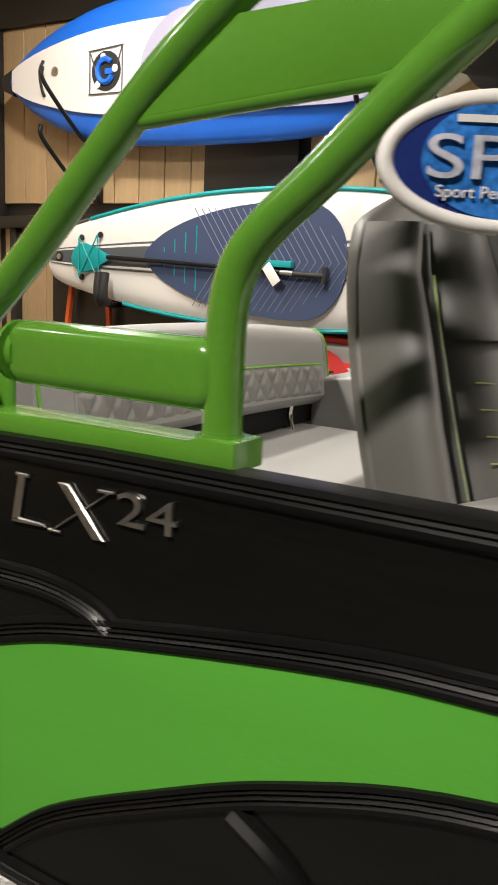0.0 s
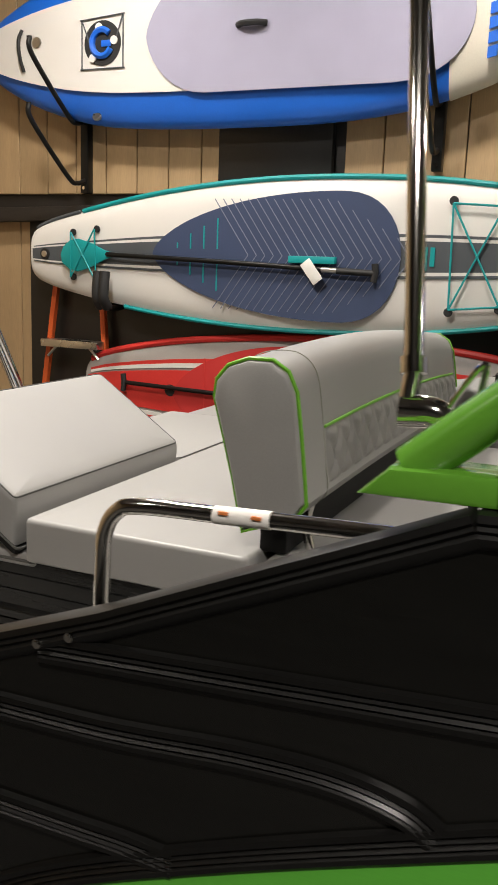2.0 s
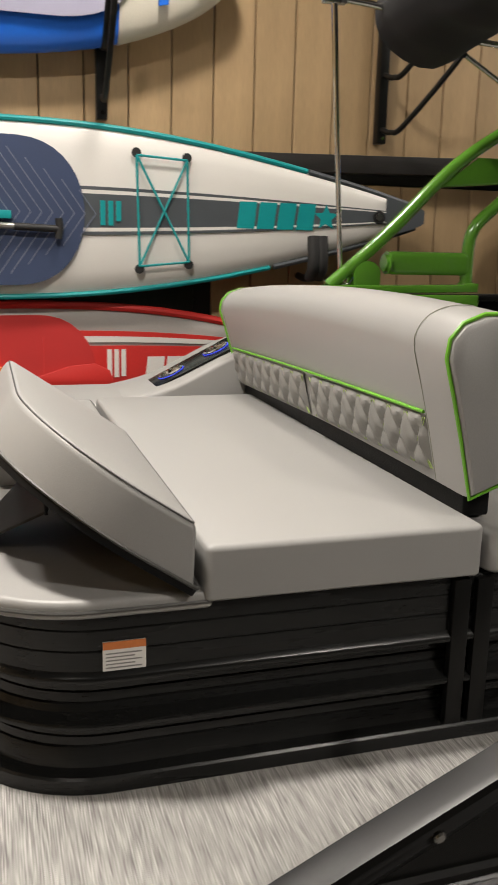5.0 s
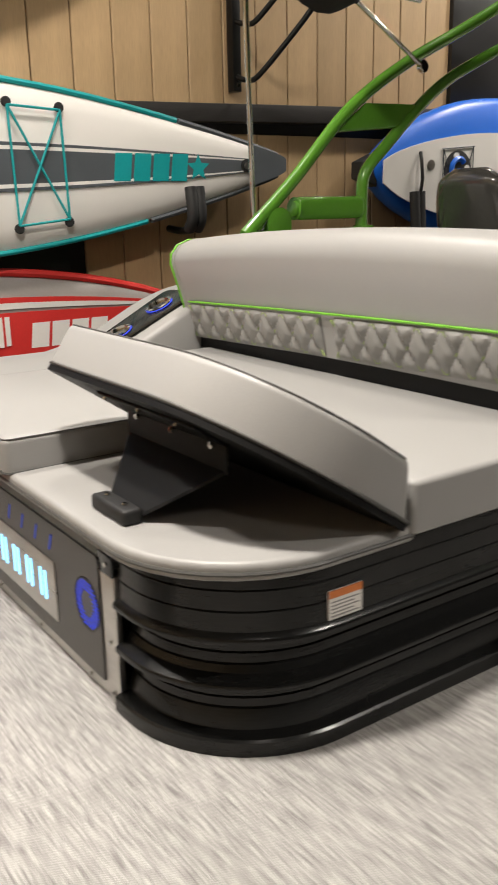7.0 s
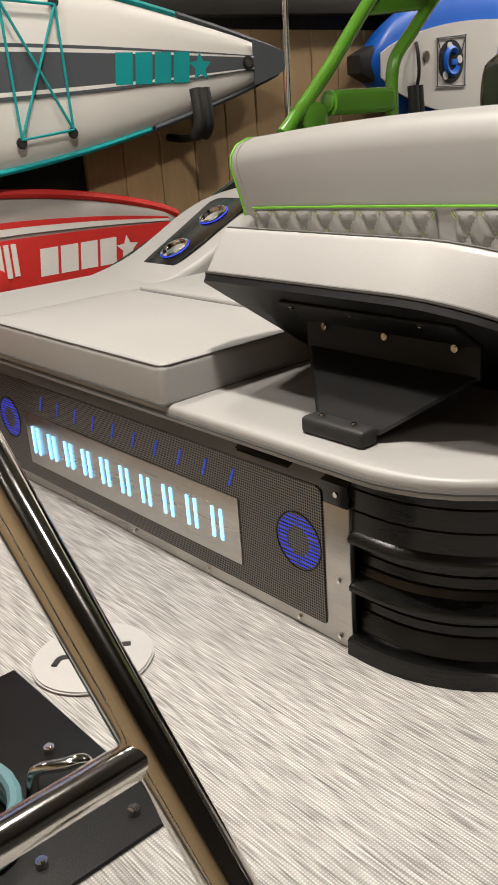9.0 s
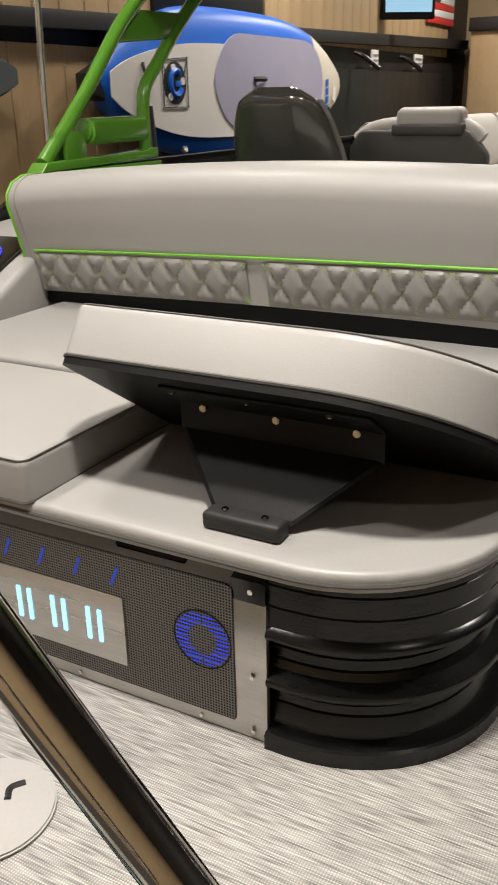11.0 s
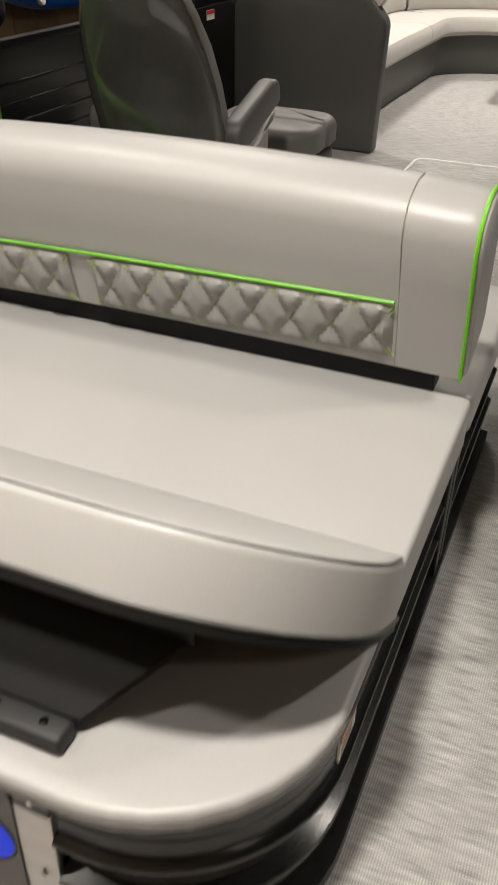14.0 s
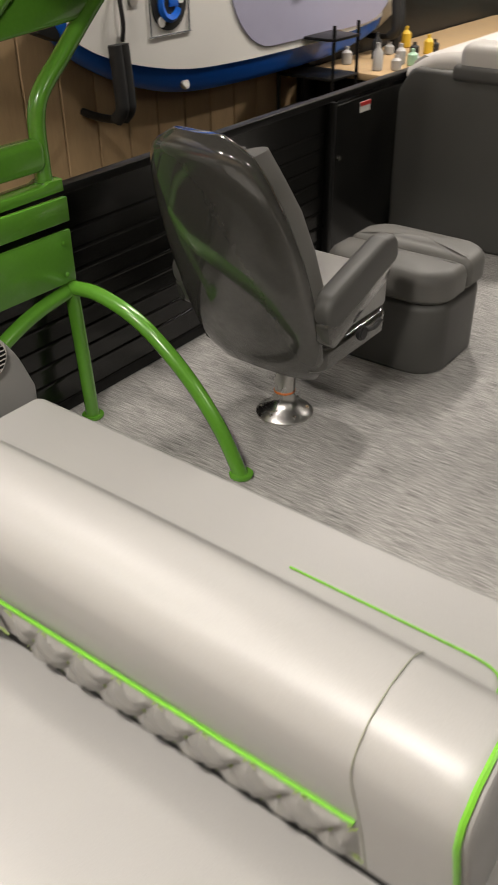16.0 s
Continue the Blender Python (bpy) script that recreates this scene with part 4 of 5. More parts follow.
gaterail = thing("grab_rail", "polished steel grab rail with an orange and white warning sticker", "grab rail")
part("rail", tube([(-1.685, .945, .352), (-1.684, .945, .50), (-1.682, .945, .58), (-1.678, .945, .632), (-1.660, .945, .664), (-1.625, .945, .677), (-1.505, .945, .683), (-1.325, .945, .690), (-1.255, .935, .694), (-1.195, .90, .70), (-1.185, .86, .70)], .0115, 16), CHROME, gaterail)
part("rail_foot", disc((-1.685, .945, .352), (0, 0, 1), .022, .016, 18, .004), CHROME, gaterail)
part("rail_bracket", box(-1.713, -1.657, .845, .965, .327, .347, .004), BLACK_RAIL, gaterail, "black rail bracket")
stk = part("sticker", tube([(-1.511, .945, .6827), (-1.432, .945, .6862)], .0122, 16, smoothed=False), PAPER, gaterail, "white wrapped sticker")
for sx in (-1.494, -1.448):
    part("sticker_band", box(sx - .007, sx + .007, .930, .934, .6875, .6925, .001), ORANGE_P, stk)

sign = thing("oval_sign", "oval blue showroom sign with a white rim hanging from the tower", "sign")
sm = Matrix.Translation((-0.292, .848, 1.136)) @ Euler((radians(90), 0, radians(32))).to_matrix().to_4x4()
oval = [(.117 * math.cos(a), .061 * math.sin(a)) for a in [2 * math.pi * i / 48 for i in range(48)]]
part("rim", tube([(x, y, 0) for x, y in oval], .0085, 12, closed=True, smoothed=False), PAPER, sign, "white rim").matrix_basis = sm
part("face", prism(oval, -.004, .004, "z"), SIGNBLUE, sign, "deep blue printed face").matrix_basis = sm
part("face_glow", prism([(x * .70, y * .92 + .002) for x, y in oval], .004, .0055, "z"), SIGNSKY, sign, "lighter blue print").matrix_basis = sm
part("lettering", text("SPS", .060, .003), SILVER, sign, "silver letters SPS").matrix_basis = sm @ Matrix.Translation((-0.016, .001, .0085)) @ Matrix.Diagonal((1.5, 1, 1, 1))
part("lettering", text("Sport Performance", .0165, .002), PAPER, sign, "small white words Sport Performance").matrix_basis = sm @ Matrix.Translation((0, -.030, .008)) @ Matrix.Diagonal((1.05, 1, 1, 1))
part("lettering", prism([(-.05, .036), (.05, .036), (.05, .043), (-.05, .043)], .006, .008, "z"), PAPER, sign, "white print bar").matrix_basis = sm
part("cord", tube([sm @ Vector((-.0, .060, 0)), (-0.30, .845, 1.31)], .0018, 6, smoothed=False), RUBBER, sign)

# ---------------------------------------------------------------- helm seats
def helm_chair(px, py, yaw=0.0, lift=0.0, shell=SHELL):
    ch = thing("helm_chair", "charcoal and grey swivel helm chair on a steel pedestal", "chair", "helm chairs")

    def P(name, bm, m, label=""):
        bm.transform(Matrix.Translation((px, py, 0 if name == "pedestal" else lift + (.11 if lift and name[:3] in ("sea", "lev", "sli") else 0))) @ Euler((0, 0, radians(yaw))).to_matrix().to_4x4())
        return part(name, bm, m, ch, label)
    ped = P("pedestal", lathe([(.001, .0), (.098, .0), (.098, .008), (.085, .020), (.055, .034), (.040, .055), (.036, .075), (.034, .20 + lift), (.030, .21 + lift), (.030, .255 + lift * 1.44)], (0, 0, 0)), CAST, "cast aluminium pedestal")
    bands = lathe([(.0365, .085), (.0372, .086), (.0372, .092), (.0365, .093)], (px, py, 0))
    part("band", bands, ORANGE_P, ped, "orange band")
    for a in range(6):
        part("bolt", disc((px + .078 * math.cos(a * math.pi / 3), py + .078 * math.sin(a * math.pi / 3), .022), (0, 0, 1), .007, .01, 10, .002), CHROME, ped)
    P("slide_plate", box(-.13, .15, -.12, .12, .255, .285, .006), BLACK_MATT)
    # seat
    seat = rounded([(-.16, -.235), (.30, -.235), (.30, .235), (-.16, .235)], [.05, .09, .09, .05], 6)
    P("seat_pan", pillow(seat, .285, .36, .02, 0), SHELL)
    P("seat_cushion", pillow(rounded([(-.15, -.22), (.33, -.22), (.33, .22), (-.15, .22)], [.04, .10, .10, .04], 6), .36, .475, .04, .012), VINYL, "grey vinyl seat cushion")
    # back shell: stations of (height, rear x, half width)
    st = [(.24, -.13, .19), (.30, -.165, .225), (.42, -.215, .243), (.55, -.265, .245), (.68, -.315, .240), (.80, -.362, .222), (.90, -.402, .196), (.975, -.430, .160), (1.025, -.445, .112)]
    full = smooth_path([(x, w, z) for z, x, w in st], 4)
    bm = bmesh.new()
    rings = []
    n = 28
    top = full[-1].z
    for v in full:
        f = min(1, max(.12, (top + .006 - v.z) / .05)) ** .5
        ring = []
        for i in range(n):
            t = 2 * math.pi * i / n
            cx, sy = math.cos(t), math.sin(t)
            dx = math.copysign(abs(cx) ** .75, cx) * (.062 if cx < 0 else .020) * f
            ring.append(bm.verts.new((v.x + .045 + dx, math.copysign(abs(sy) ** .62, sy) * v.y * (.55 + .45 * f), v.z)))
        rings.append(ring)
    for a, b in zip(rings, rings[1:]):
        for j in range(n):
            bm.faces.new((a[j], a[(j + 1) % n], b[(j + 1) % n], b[j]))
    bm.faces.new(rings[0]), bm.faces.new(rings[-1])
    P("back_shell", bm, shell, "moulded charcoal back shell")
    # front upholstery: centre and two side bolsters
    def bolster(y0, y1, depth, m, label, zlo=.46):
        bm = bmesh.new()
        rings = []
        for z, x, w in [s for s in st if zlo <= s[0] <= .98]:
            f = w / .245
            a, b = y0 * f, y1 * f
            ring = []
            for i in range(10):
                u = i / 9
                ring.append(bm.verts.new((x + .06 + depth * (1 if z < .9 else .85) * math.sin(math.pi * u) ** .5, a + (b - a) * u, z + .005)))
            ring.append(bm.verts.new((x + .05, b, z + .005)))
            ring.append(bm.verts.new((x + .05, a, z + .005)))
            rings.append(ring)
        for a, b in zip(rings, rings[1:]):
            for j in range(12):
                bm.faces.new((a[j], a[(j + 1) % 12], b[(j + 1) % 12], b[j]))
        bm.faces.new(rings[0]), bm.faces.new(rings[-1])
        return P("back_cushion", bm, m, label)
    bolster(-.243, -.150, .095, VINYL_M, "grey side bolster", .42)
    bolster(.150, .243, .095, VINYL_M, "grey side bolster", .42)
    bolster(-.152, -.098, .060, VINYL_D, "charcoal inset strip", .42)
    bolster(.098, .152, .060, VINYL_D, "charcoal inset strip", .42)
    bolster(-.098, .098, .070, VINYL_M, "grey centre cushion", .42)
    bolster(-.112, .112, .092, VINYL_D, "charcoal pleated headrest", .80)
    for s in (-1, 1):
        P("stitching", tube([(x + .120, s * .125 * w / .245, z) for z, x, w in st[2:7]], .002, 5), THREAD, "green stitching")
    for k, zz in enumerate((.62, .66, .70, .74)):
        x = float(np.interp(zz, [s[0] for s in st], [s[1] for s in st]))
        P("stitching", tube([(x + .124, -.06, zz), (x + .131, 0, zz - .004), (x + .124, .06, zz)], .0016, 5), THREAD, "green stitching")
    # arm rests
    for s in (() if lift else (-1, 1)):
        m = Matrix.Translation((-.10, s * .262, .47)) @ Euler((0, radians(-14), 0)).to_matrix().to_4x4()
        arm = rounded([(-.10, -.055), (.30, -.03), (.30, .055), (.24, .072), (-.10, .058)], [.055, .03, .035, .03, .05], 5)
        P("arm_rest", prism(arm, -.035, .035, bevel=.018, seg=3, m=m @ Matrix.Translation((0, 0, .06))), VINYL_D, "padded charcoal arm rest")
        arm2 = rounded([(-.10, -.10), (.24, -.055), (.29, .02), (.24, .0), (-.10, .0)], [.03, .04, .02, .02, .02], 4)
        P("arm_bracket", prism(arm2, -.024, .024, bevel=.010, seg=2, m=m @ Matrix.Translation((0, 0, .045))), SHELL, "moulded arm bracket")
    P("lever", tube([(.0, -.27, .39), (.03, -.30, .395), (.07, -.305, .41)], .009, 8), RUBBER, "black recline lever")
    P("lever", disc((-.005, -.285, .388), (0, 1, 0), .024, .02, 18, .004), RUBBER, "black recline knob")
    return ch


helm_chair(-0.185, 2.79)
helm_chair(-0.215, 1.26, -22, 0.125, VINYL_M)

ott = thing("ottoman", "grey vinyl upholstered stool with a padded lid", "stool")
op = rounded([(.30, 2.48), (.74, 2.48), (.74, 2.98), (.30, 2.98)], [.12, .13, .12, .12], 8)
part("body", pillow(op, 0.0, .275, .03, 0), VINYL_D, ott)
for x0, x1, rr in ((.295, .518, (.12, .03, .03, .12)), (.522, .745, (.03, .12, .12, .03))):
    part("lid", pillow(rounded([(x0, 2.472), (x1, 2.472), (x1, 2.988), (x0, 2.988)], list(rr), 7), .28, .395, .045, .014), VINYL_M, ott, "padded grey lid half")

# ---------------------------------------------------------------- bow couch
couch = thing("bow_couch", "grey vinyl wrap-round couch in the bow", "couch")
cpath = [(1.70, 3.38), (2.3, 3.38), (3.0, 3.38), (3.6, 3.36)] + [(4.0 + 1.02 * math.sin(a), 2.13 + 1.22 * math.cos(a)) for a in [math.pi * i / 18 for i in range(19)]] + [(3.5, .89)]
cp3 = [(x, y, 0) for x, y in cpath]
part("base", sweep(cp3, [(.02, 0), (.56, 0), (.60, .10), (.60, .29), (.02, .29)], out="z"), VINYL_D, couch, "charcoal base")


def run(a, b, prof, name, material, label=""):
    seg = smooth_path([(x, y, 0) for x, y in cpath], 3)
    n = len(seg)
    return part(name, sweep(seg[int(a * n):int(b * n) + 1], prof, out="z"), material, couch, label)


SEATP = [(.16, .29), (.63, .29), (.655, .32), (.655, .385), (.63, .42), (.58, .432), (.18, .425)]
BACKP = [(.0, .29), (.17, .40), (.205, .45), (.20, .60), (.175, .74), (.15, .80), (.105, .835), (.06, .84), (.015, .81), (.0, .77)]
cuts = [0.0, .135, .27, .41, .55, .69, .83, .985]
for a, b in zip(cuts, cuts[1:]):
    run(a + .004, b - .004, SEATP, "seat_cushion", VINYL_W)
    run(a + .002, b - .002, BACKP, "back_cushion", VINYL_W)
part("end_shell", prism(rounded([(2.56, .0), (3.39, .0), (3.41, .66), (3.33, .80), (2.66, .80), (2.54, .66)], [.02, .02, .08, .06, .06, .08], 5), 1.60, 1.72, "x", bevel=.035, seg=3), VINYL_D, couch, "charcoal end panel")
part("end_roll", tube([(1.70, 3.36, .73), (1.70, 3.22, .80), (1.70, 2.95, .82), (1.70, 2.70, .80), (1.70, 2.60, .73)], .06, 14), VINYL_W, couch, "pale rolled end cushion")
part("headrest", prism(rounded([(2.70, .79), (3.10, .79), (3.10, .925), (2.70, .925)], .045, 5), 1.60, 1.78, "x", bevel=.04, seg=4), VINYL_W, couch, "pale padded headrest")
part("headrest_base", box(1.585, 1.75, 2.68, 3.12, .765, .835, .02, 3), VINYL_D, couch)
part("arm_box", lathe([(.10, .42), (.12, .43), (.12, .58), (.10, .60), (.03, .60)], (2.75, 3.02, 0)), VINYL_W, couch, "padded cup-holder arm")
ctab = thing("cockpit_table", "small dark cockpit table on a steel post", "table")
part("top", prism(rounded([(3.3, 1.75), (3.75, 1.75), (3.75, 2.15), (3.3, 2.15)], .06), .66, .69, "z", .008), BLACK, ctab)
part("post", tube([(3.52, 1.95, 0), (3.52, 1.95, .66)], .028, 14, smoothed=False), CAST, ctab)
part("foot_plate", disc((3.52, 1.95, .006), (0, 0, 1), .10, .012, 24, .003), CAST, ctab)
lock = thing("floor_locker", "flush deck locker lid with a pale metal rim", "deck locker")
lp = rounded([(.80, 1.62), (1.62, 1.62), (1.62, 2.30), (.80, 2.30)], .06)
part("lid", prism(lp, 0, .005, "z"), WOVEN, lock)
part("rim", tube([(x, y, .005) for x, y in lp], .008, 8, closed=True, smoothed=False), PAPER, lock, "pale metal rim")

# ---------------------------------------------------------------- boards on the wall
def loft_board(st, y, thick, material, name, parent, label="", n=20, p=3.2):
    """A board lying flat to the wall: stations of (x, half width, centre height)."""
    bm = bmesh.new()
    rings = []
    for x, hw, zc in st:
        ring = []
        k = min(1, hw / .12)
        for i in range(n):
            a = 2 * math.pi * i / n
            c, s = math.cos(a), math.sin(a)
            ring.append(bm.verts.new((x, y + thick / 2 + thick / 2 * (.35 + .65 * k) * math.copysign(abs(s) ** (2 / p), s), zc + hw * math.copysign(abs(c) ** (2 / p), c))))
        rings.append(ring)
    for a, b in zip(rings, rings[1:]):
        for j in range(n):
            bm.faces.new((a[j], a[(j + 1) % n], b[(j + 1) % n], b[j]))
    bm.faces.new(rings[0]), bm.faces.new(rings[-1])
    return part(name, bm, material, parent, label)


def spread(st, n):
    P = smooth_path([(s[0], s[1], s[2]) for s in st], n)
    return [(v.x, max(.004, v.y), v.z) for v in P]


def flat(poly, y, material, name, parent, label="", t=.004):
    return part(name, prism(poly, y - t, y - .0005), material, parent, label, smooth=False)


def hw_at(st, x):
    return float(np.interp(x, [s[0] for s in st], [s[1] for s in st])), float(np.interp(x, [s[0] for s in st], [s[2] for s in st]))


def band(st, x0, x1, f0, f1, n=30):
    """An outline between two fractions of the half width."""
    lo, hi = [], []
    for i in range(n + 1):
        x = x0 + (x1 - x0) * i / n
        h, z = hw_at(st, x)
        lo.append((x, z + f0 * h)), hi.append((x, z + f1 * h))
    return lo + hi[::-1]


def blob(x0, x1, zc, hw, left=.9, right=.45, n=20, slope=0.0):
    """A pad outline: rounded ends of different lengths."""
    up = []
    for i in range(n + 1):
        x = x0 + (x1 - x0) * (1 - math.cos(math.pi * i / n)) / 2
        u, v = (x - x0) / left, (x1 - x) / right
        f = min(1, max(0, 1 - (1 - min(1, u)) ** 2.0)) ** .62 * min(1, max(0, 1 - (1 - min(1, v)) ** 2.6)) ** .5
        up.append((x, hw * f))
    return [(x, zc + slope * (x - x0) + h) for x, h in up] + [(x, zc + slope * (x - x0) - h) for x, h in up[::-1][1:-1]]


def cord(pts, y, material, name, parent, r=.005, label=""):
    return part(name, tube([(x, y, z) for x, z in pts], r, 6, smoothed=False), material, parent, label)


def blocks(x, z, w, h, y, material, parent, n=4, star=True, lean=.12):
    """A maker's mark as plain blocks and a star."""
    lw = w / (n + 1.05)
    for i in range(n):
        a = x + i * lw
        flat([(a, z - h / 2), (a + lw * .86, z - h / 2), (a + lw * .86 + lean * h, z + h / 2), (a + lean * h, z + h / 2)], y, material, "mark_block", parent)
    cx = x + n * lw + lw * .55
    pts = []
    for i in range(10):
        r = h * (.52 if i % 2 == 0 else .24)
        pts.append((cx + r * math.sin(math.pi * i / 5), z + r * math.cos(math.pi * i / 5)))
    flat(pts, y, material, "mark_star", parent)


# white touring board
YB = 4.215
tour = thing("paddle_board", "white inflatable paddle board with navy pad hung on the wall", "paddle board", "paddle boards")
S1 = spread([(-4.325, .118, 1.045), (-4.30, .150, 1.046), (-4.20, .190, 1.047), (-4.0, .238, 1.05), (-3.6, .312, 1.06), (-3.2, .362, 1.068), (-2.8, .388, 1.075), (-2.4, .390, 1.080), (-2.0, .372, 1.084), (-1.6, .325, 1.088),
             (-1.2, .252, 1.092), (-0.8, .160, 1.098), (-0.55, .092, 1.103), (-0.42, .052, 1.106), (-0.37, .022, 1.107)], 3)
loft_board(S1, YB, .15, WHITE, "hull", tour)
flat(band(S1, -0.60, -0.385, -.93, .93, 14), YB + .004, CHAR, "nose_print", tour, "charcoal nose print", t=.006)
flat(band(S1, -4.31, -0.60, -.20, .20), YB, CHAR, "centre_stripe", tour, "charcoal centre stripe")
for f0, f1, m in ((.20, .245, WHITE), (.245, .285, CHAR), (-.245, -.20, WHITE), (-.285, -.245, CHAR)):
    flat(band(S1, -4.30, -0.60, f0, f1), YB, m, "pin_stripe", tour)


def rail_strip(x0, x1, side, material, name, w=.022):
    pts = [(x, *hw_at(S1, x)) for x in np.linspace(x0, x1, 40)]
    return part(name, tube([(x, YB + .036, z + side * (h - .002)) for x, h, z in pts], w * .62, 8, smoothed=False), material, tour)


rail_strip(-3.98, -1.02, 1, TEAL, "rail_stripe")
rail_strip(-3.7, -1.2, -1, TEAL, "rail_stripe", .020)
rail_strip(-4.30, -4.0, 1, CHAR, "rail_stripe", .018)
rail_strip(-1.01, -0.42, 1, CHAR, "rail_stripe", .024)
rail_strip(-1.18, -0.42, -1, CHAR, "rail_stripe", .024)
flat(blob(-3.495, -2.105, 1.066, .325, 1.05, .34, 30, .004), YB, NAVY, "deck_pad", tour, "navy foam deck pad", t=.010)
for k in range(19):
    x = -3.02 + k * .048
    for s in (1, -1):
        p = [(x + .10, 1.07), (x - .10, 1.07 + s * .285)]
        lim = .285 if x < -2.36 else max(.10, .285 - (x + .10 + 2.26) * .9)
        p[1] = (x + .10 - .20 * lim / .285, 1.07 + s * lim)
        part("groove", tube([(p[0][0], YB - .0105, p[0][1]), (p[1][0], YB - .0105, p[1][1])], .0028, 4, smoothed=False), NAVY_L, tour)
for x, h in ((-3.34, .06), (-3.26, .11), (-3.18, .15), (-3.10, .19)):
    for s in (1, -1):
        part("teal_line", tube([(x, YB - .0105, 1.066 + s * .03), (x, YB - .0105, 1.066 + s * h)], .005, 4, smoothed=False), TEAL, tour)
for x, z in ((-4.22, 1.045), (-0.64, 1.10)):
    part("valve", disc((x, YB - .006, z), (0, 1, 0), .032, .012, 20, .003), RUBBER, tour)
    part("valve_cap", disc((x, YB - .014, z), (0, 1, 0), .018, .008, 16, .002), BRUSHED, tour)
blocks(-1.385, 1.088, .51, .125, YB - .001, TEAL, tour)
for k in range(3):
    flat([(-2.035 + k * .036, 1.02 + .02 * (k == 2)), (-2.012 + k * .036, 1.02 + .02 * (k == 2)), (-2.012 + k * .036, 1.13), (-2.035 + k * .036, 1.13)], YB - .001, TEAL, "mark_block", tour, t=.008)
bx = [(-1.868, 1.335), (-1.632, 1.322), (-1.620, .862), (-1.856, .838)]
for i, j in ((0, 1), (1, 2), (2, 3), (3, 0), (0, 2), (1, 3)):
    cord([bx[i], bx[j]], YB - .016, TEAL, "bungee", tour, .0055, "teal bungee cord")
for x, z in bx:
    part("d_ring", disc((x, YB - .008, z + (.012 if z > 1 else -.012)), (0, 1, 0), .022, .016, 12, .004), RUBBER, tour)
by = [(-4.02, 1.17), (-3.86, 1.19), (-3.85, .90), (-4.02, .92)]
for i, j in ((0, 3), (1, 2), (0, 2), (1, 3)):
    cord([by[i], by[j]], YB - .035, TEAL, "bungee", tour, .0045, "teal bungee cord")
for x, z in by:
    part("d_ring", disc((x, YB - .008, z), (0, 1, 0), .020, .016, 12, .004), RUBBER, tour)

paddle = thing("paddle", "black paddle with a teal blade strapped to the white board", "paddle")
part("shaft", tube([(-3.78, YB - .032, 1.052), (-3.0, YB - .034, 1.028), (-2.30, YB - .036, 1.000)], .0135, 10), BLACK_RAIL, paddle)
bl = [(-3.73, 1.044), (-3.80, 1.02), (-3.90, .972), (-3.98, .95), (-4.04, .965), (-4.085, 1.0), (-4.095, 1.045), (-4.075, 1.09), (-4.03, 1.125), (-3.97, 1.135), (-3.88, 1.11), (-3.80, 1.075), (-3.73, 1.058)]
part("blade", prism(bl, YB - .030, YB - .018, bevel=.004), TEAL, paddle, "teal plastic blade")
part("grip", tube([(-2.225, YB - .036, 1.045), (-2.222, YB - .036, 1.0), (-2.228, YB - .036, .955)], .017, 10), RUBBER, paddle)
part("grip", tube([(-2.42, YB - .036, 1.004), (-2.225, YB - .036, .998)], .0165, 10, smoothed=False), RUBBER, paddle)
part("ferrule", tube([(-2.50, YB - .036, 1.008), (-2.36, YB - .036, 1.003)], .0150, 10, smoothed=False), BRUSHED, paddle)
part("strap", box(-2.68, -2.43, YB - .05, YB - .012, 1.036, 1.072, .004), TEAL, paddle, "teal webbing strap")
tg = part("tag", box(-.019, .019, -.001, .001, -.078, .0, .001), PAPER, paddle, "white paper swing tag")
tg.matrix_basis = Matrix.Translation((-2.585, YB - .06, 1.045)) @ Euler((0, radians(-38), 0)).to_matrix().to_4x4() @ Matrix.Scale(1.6, 4)


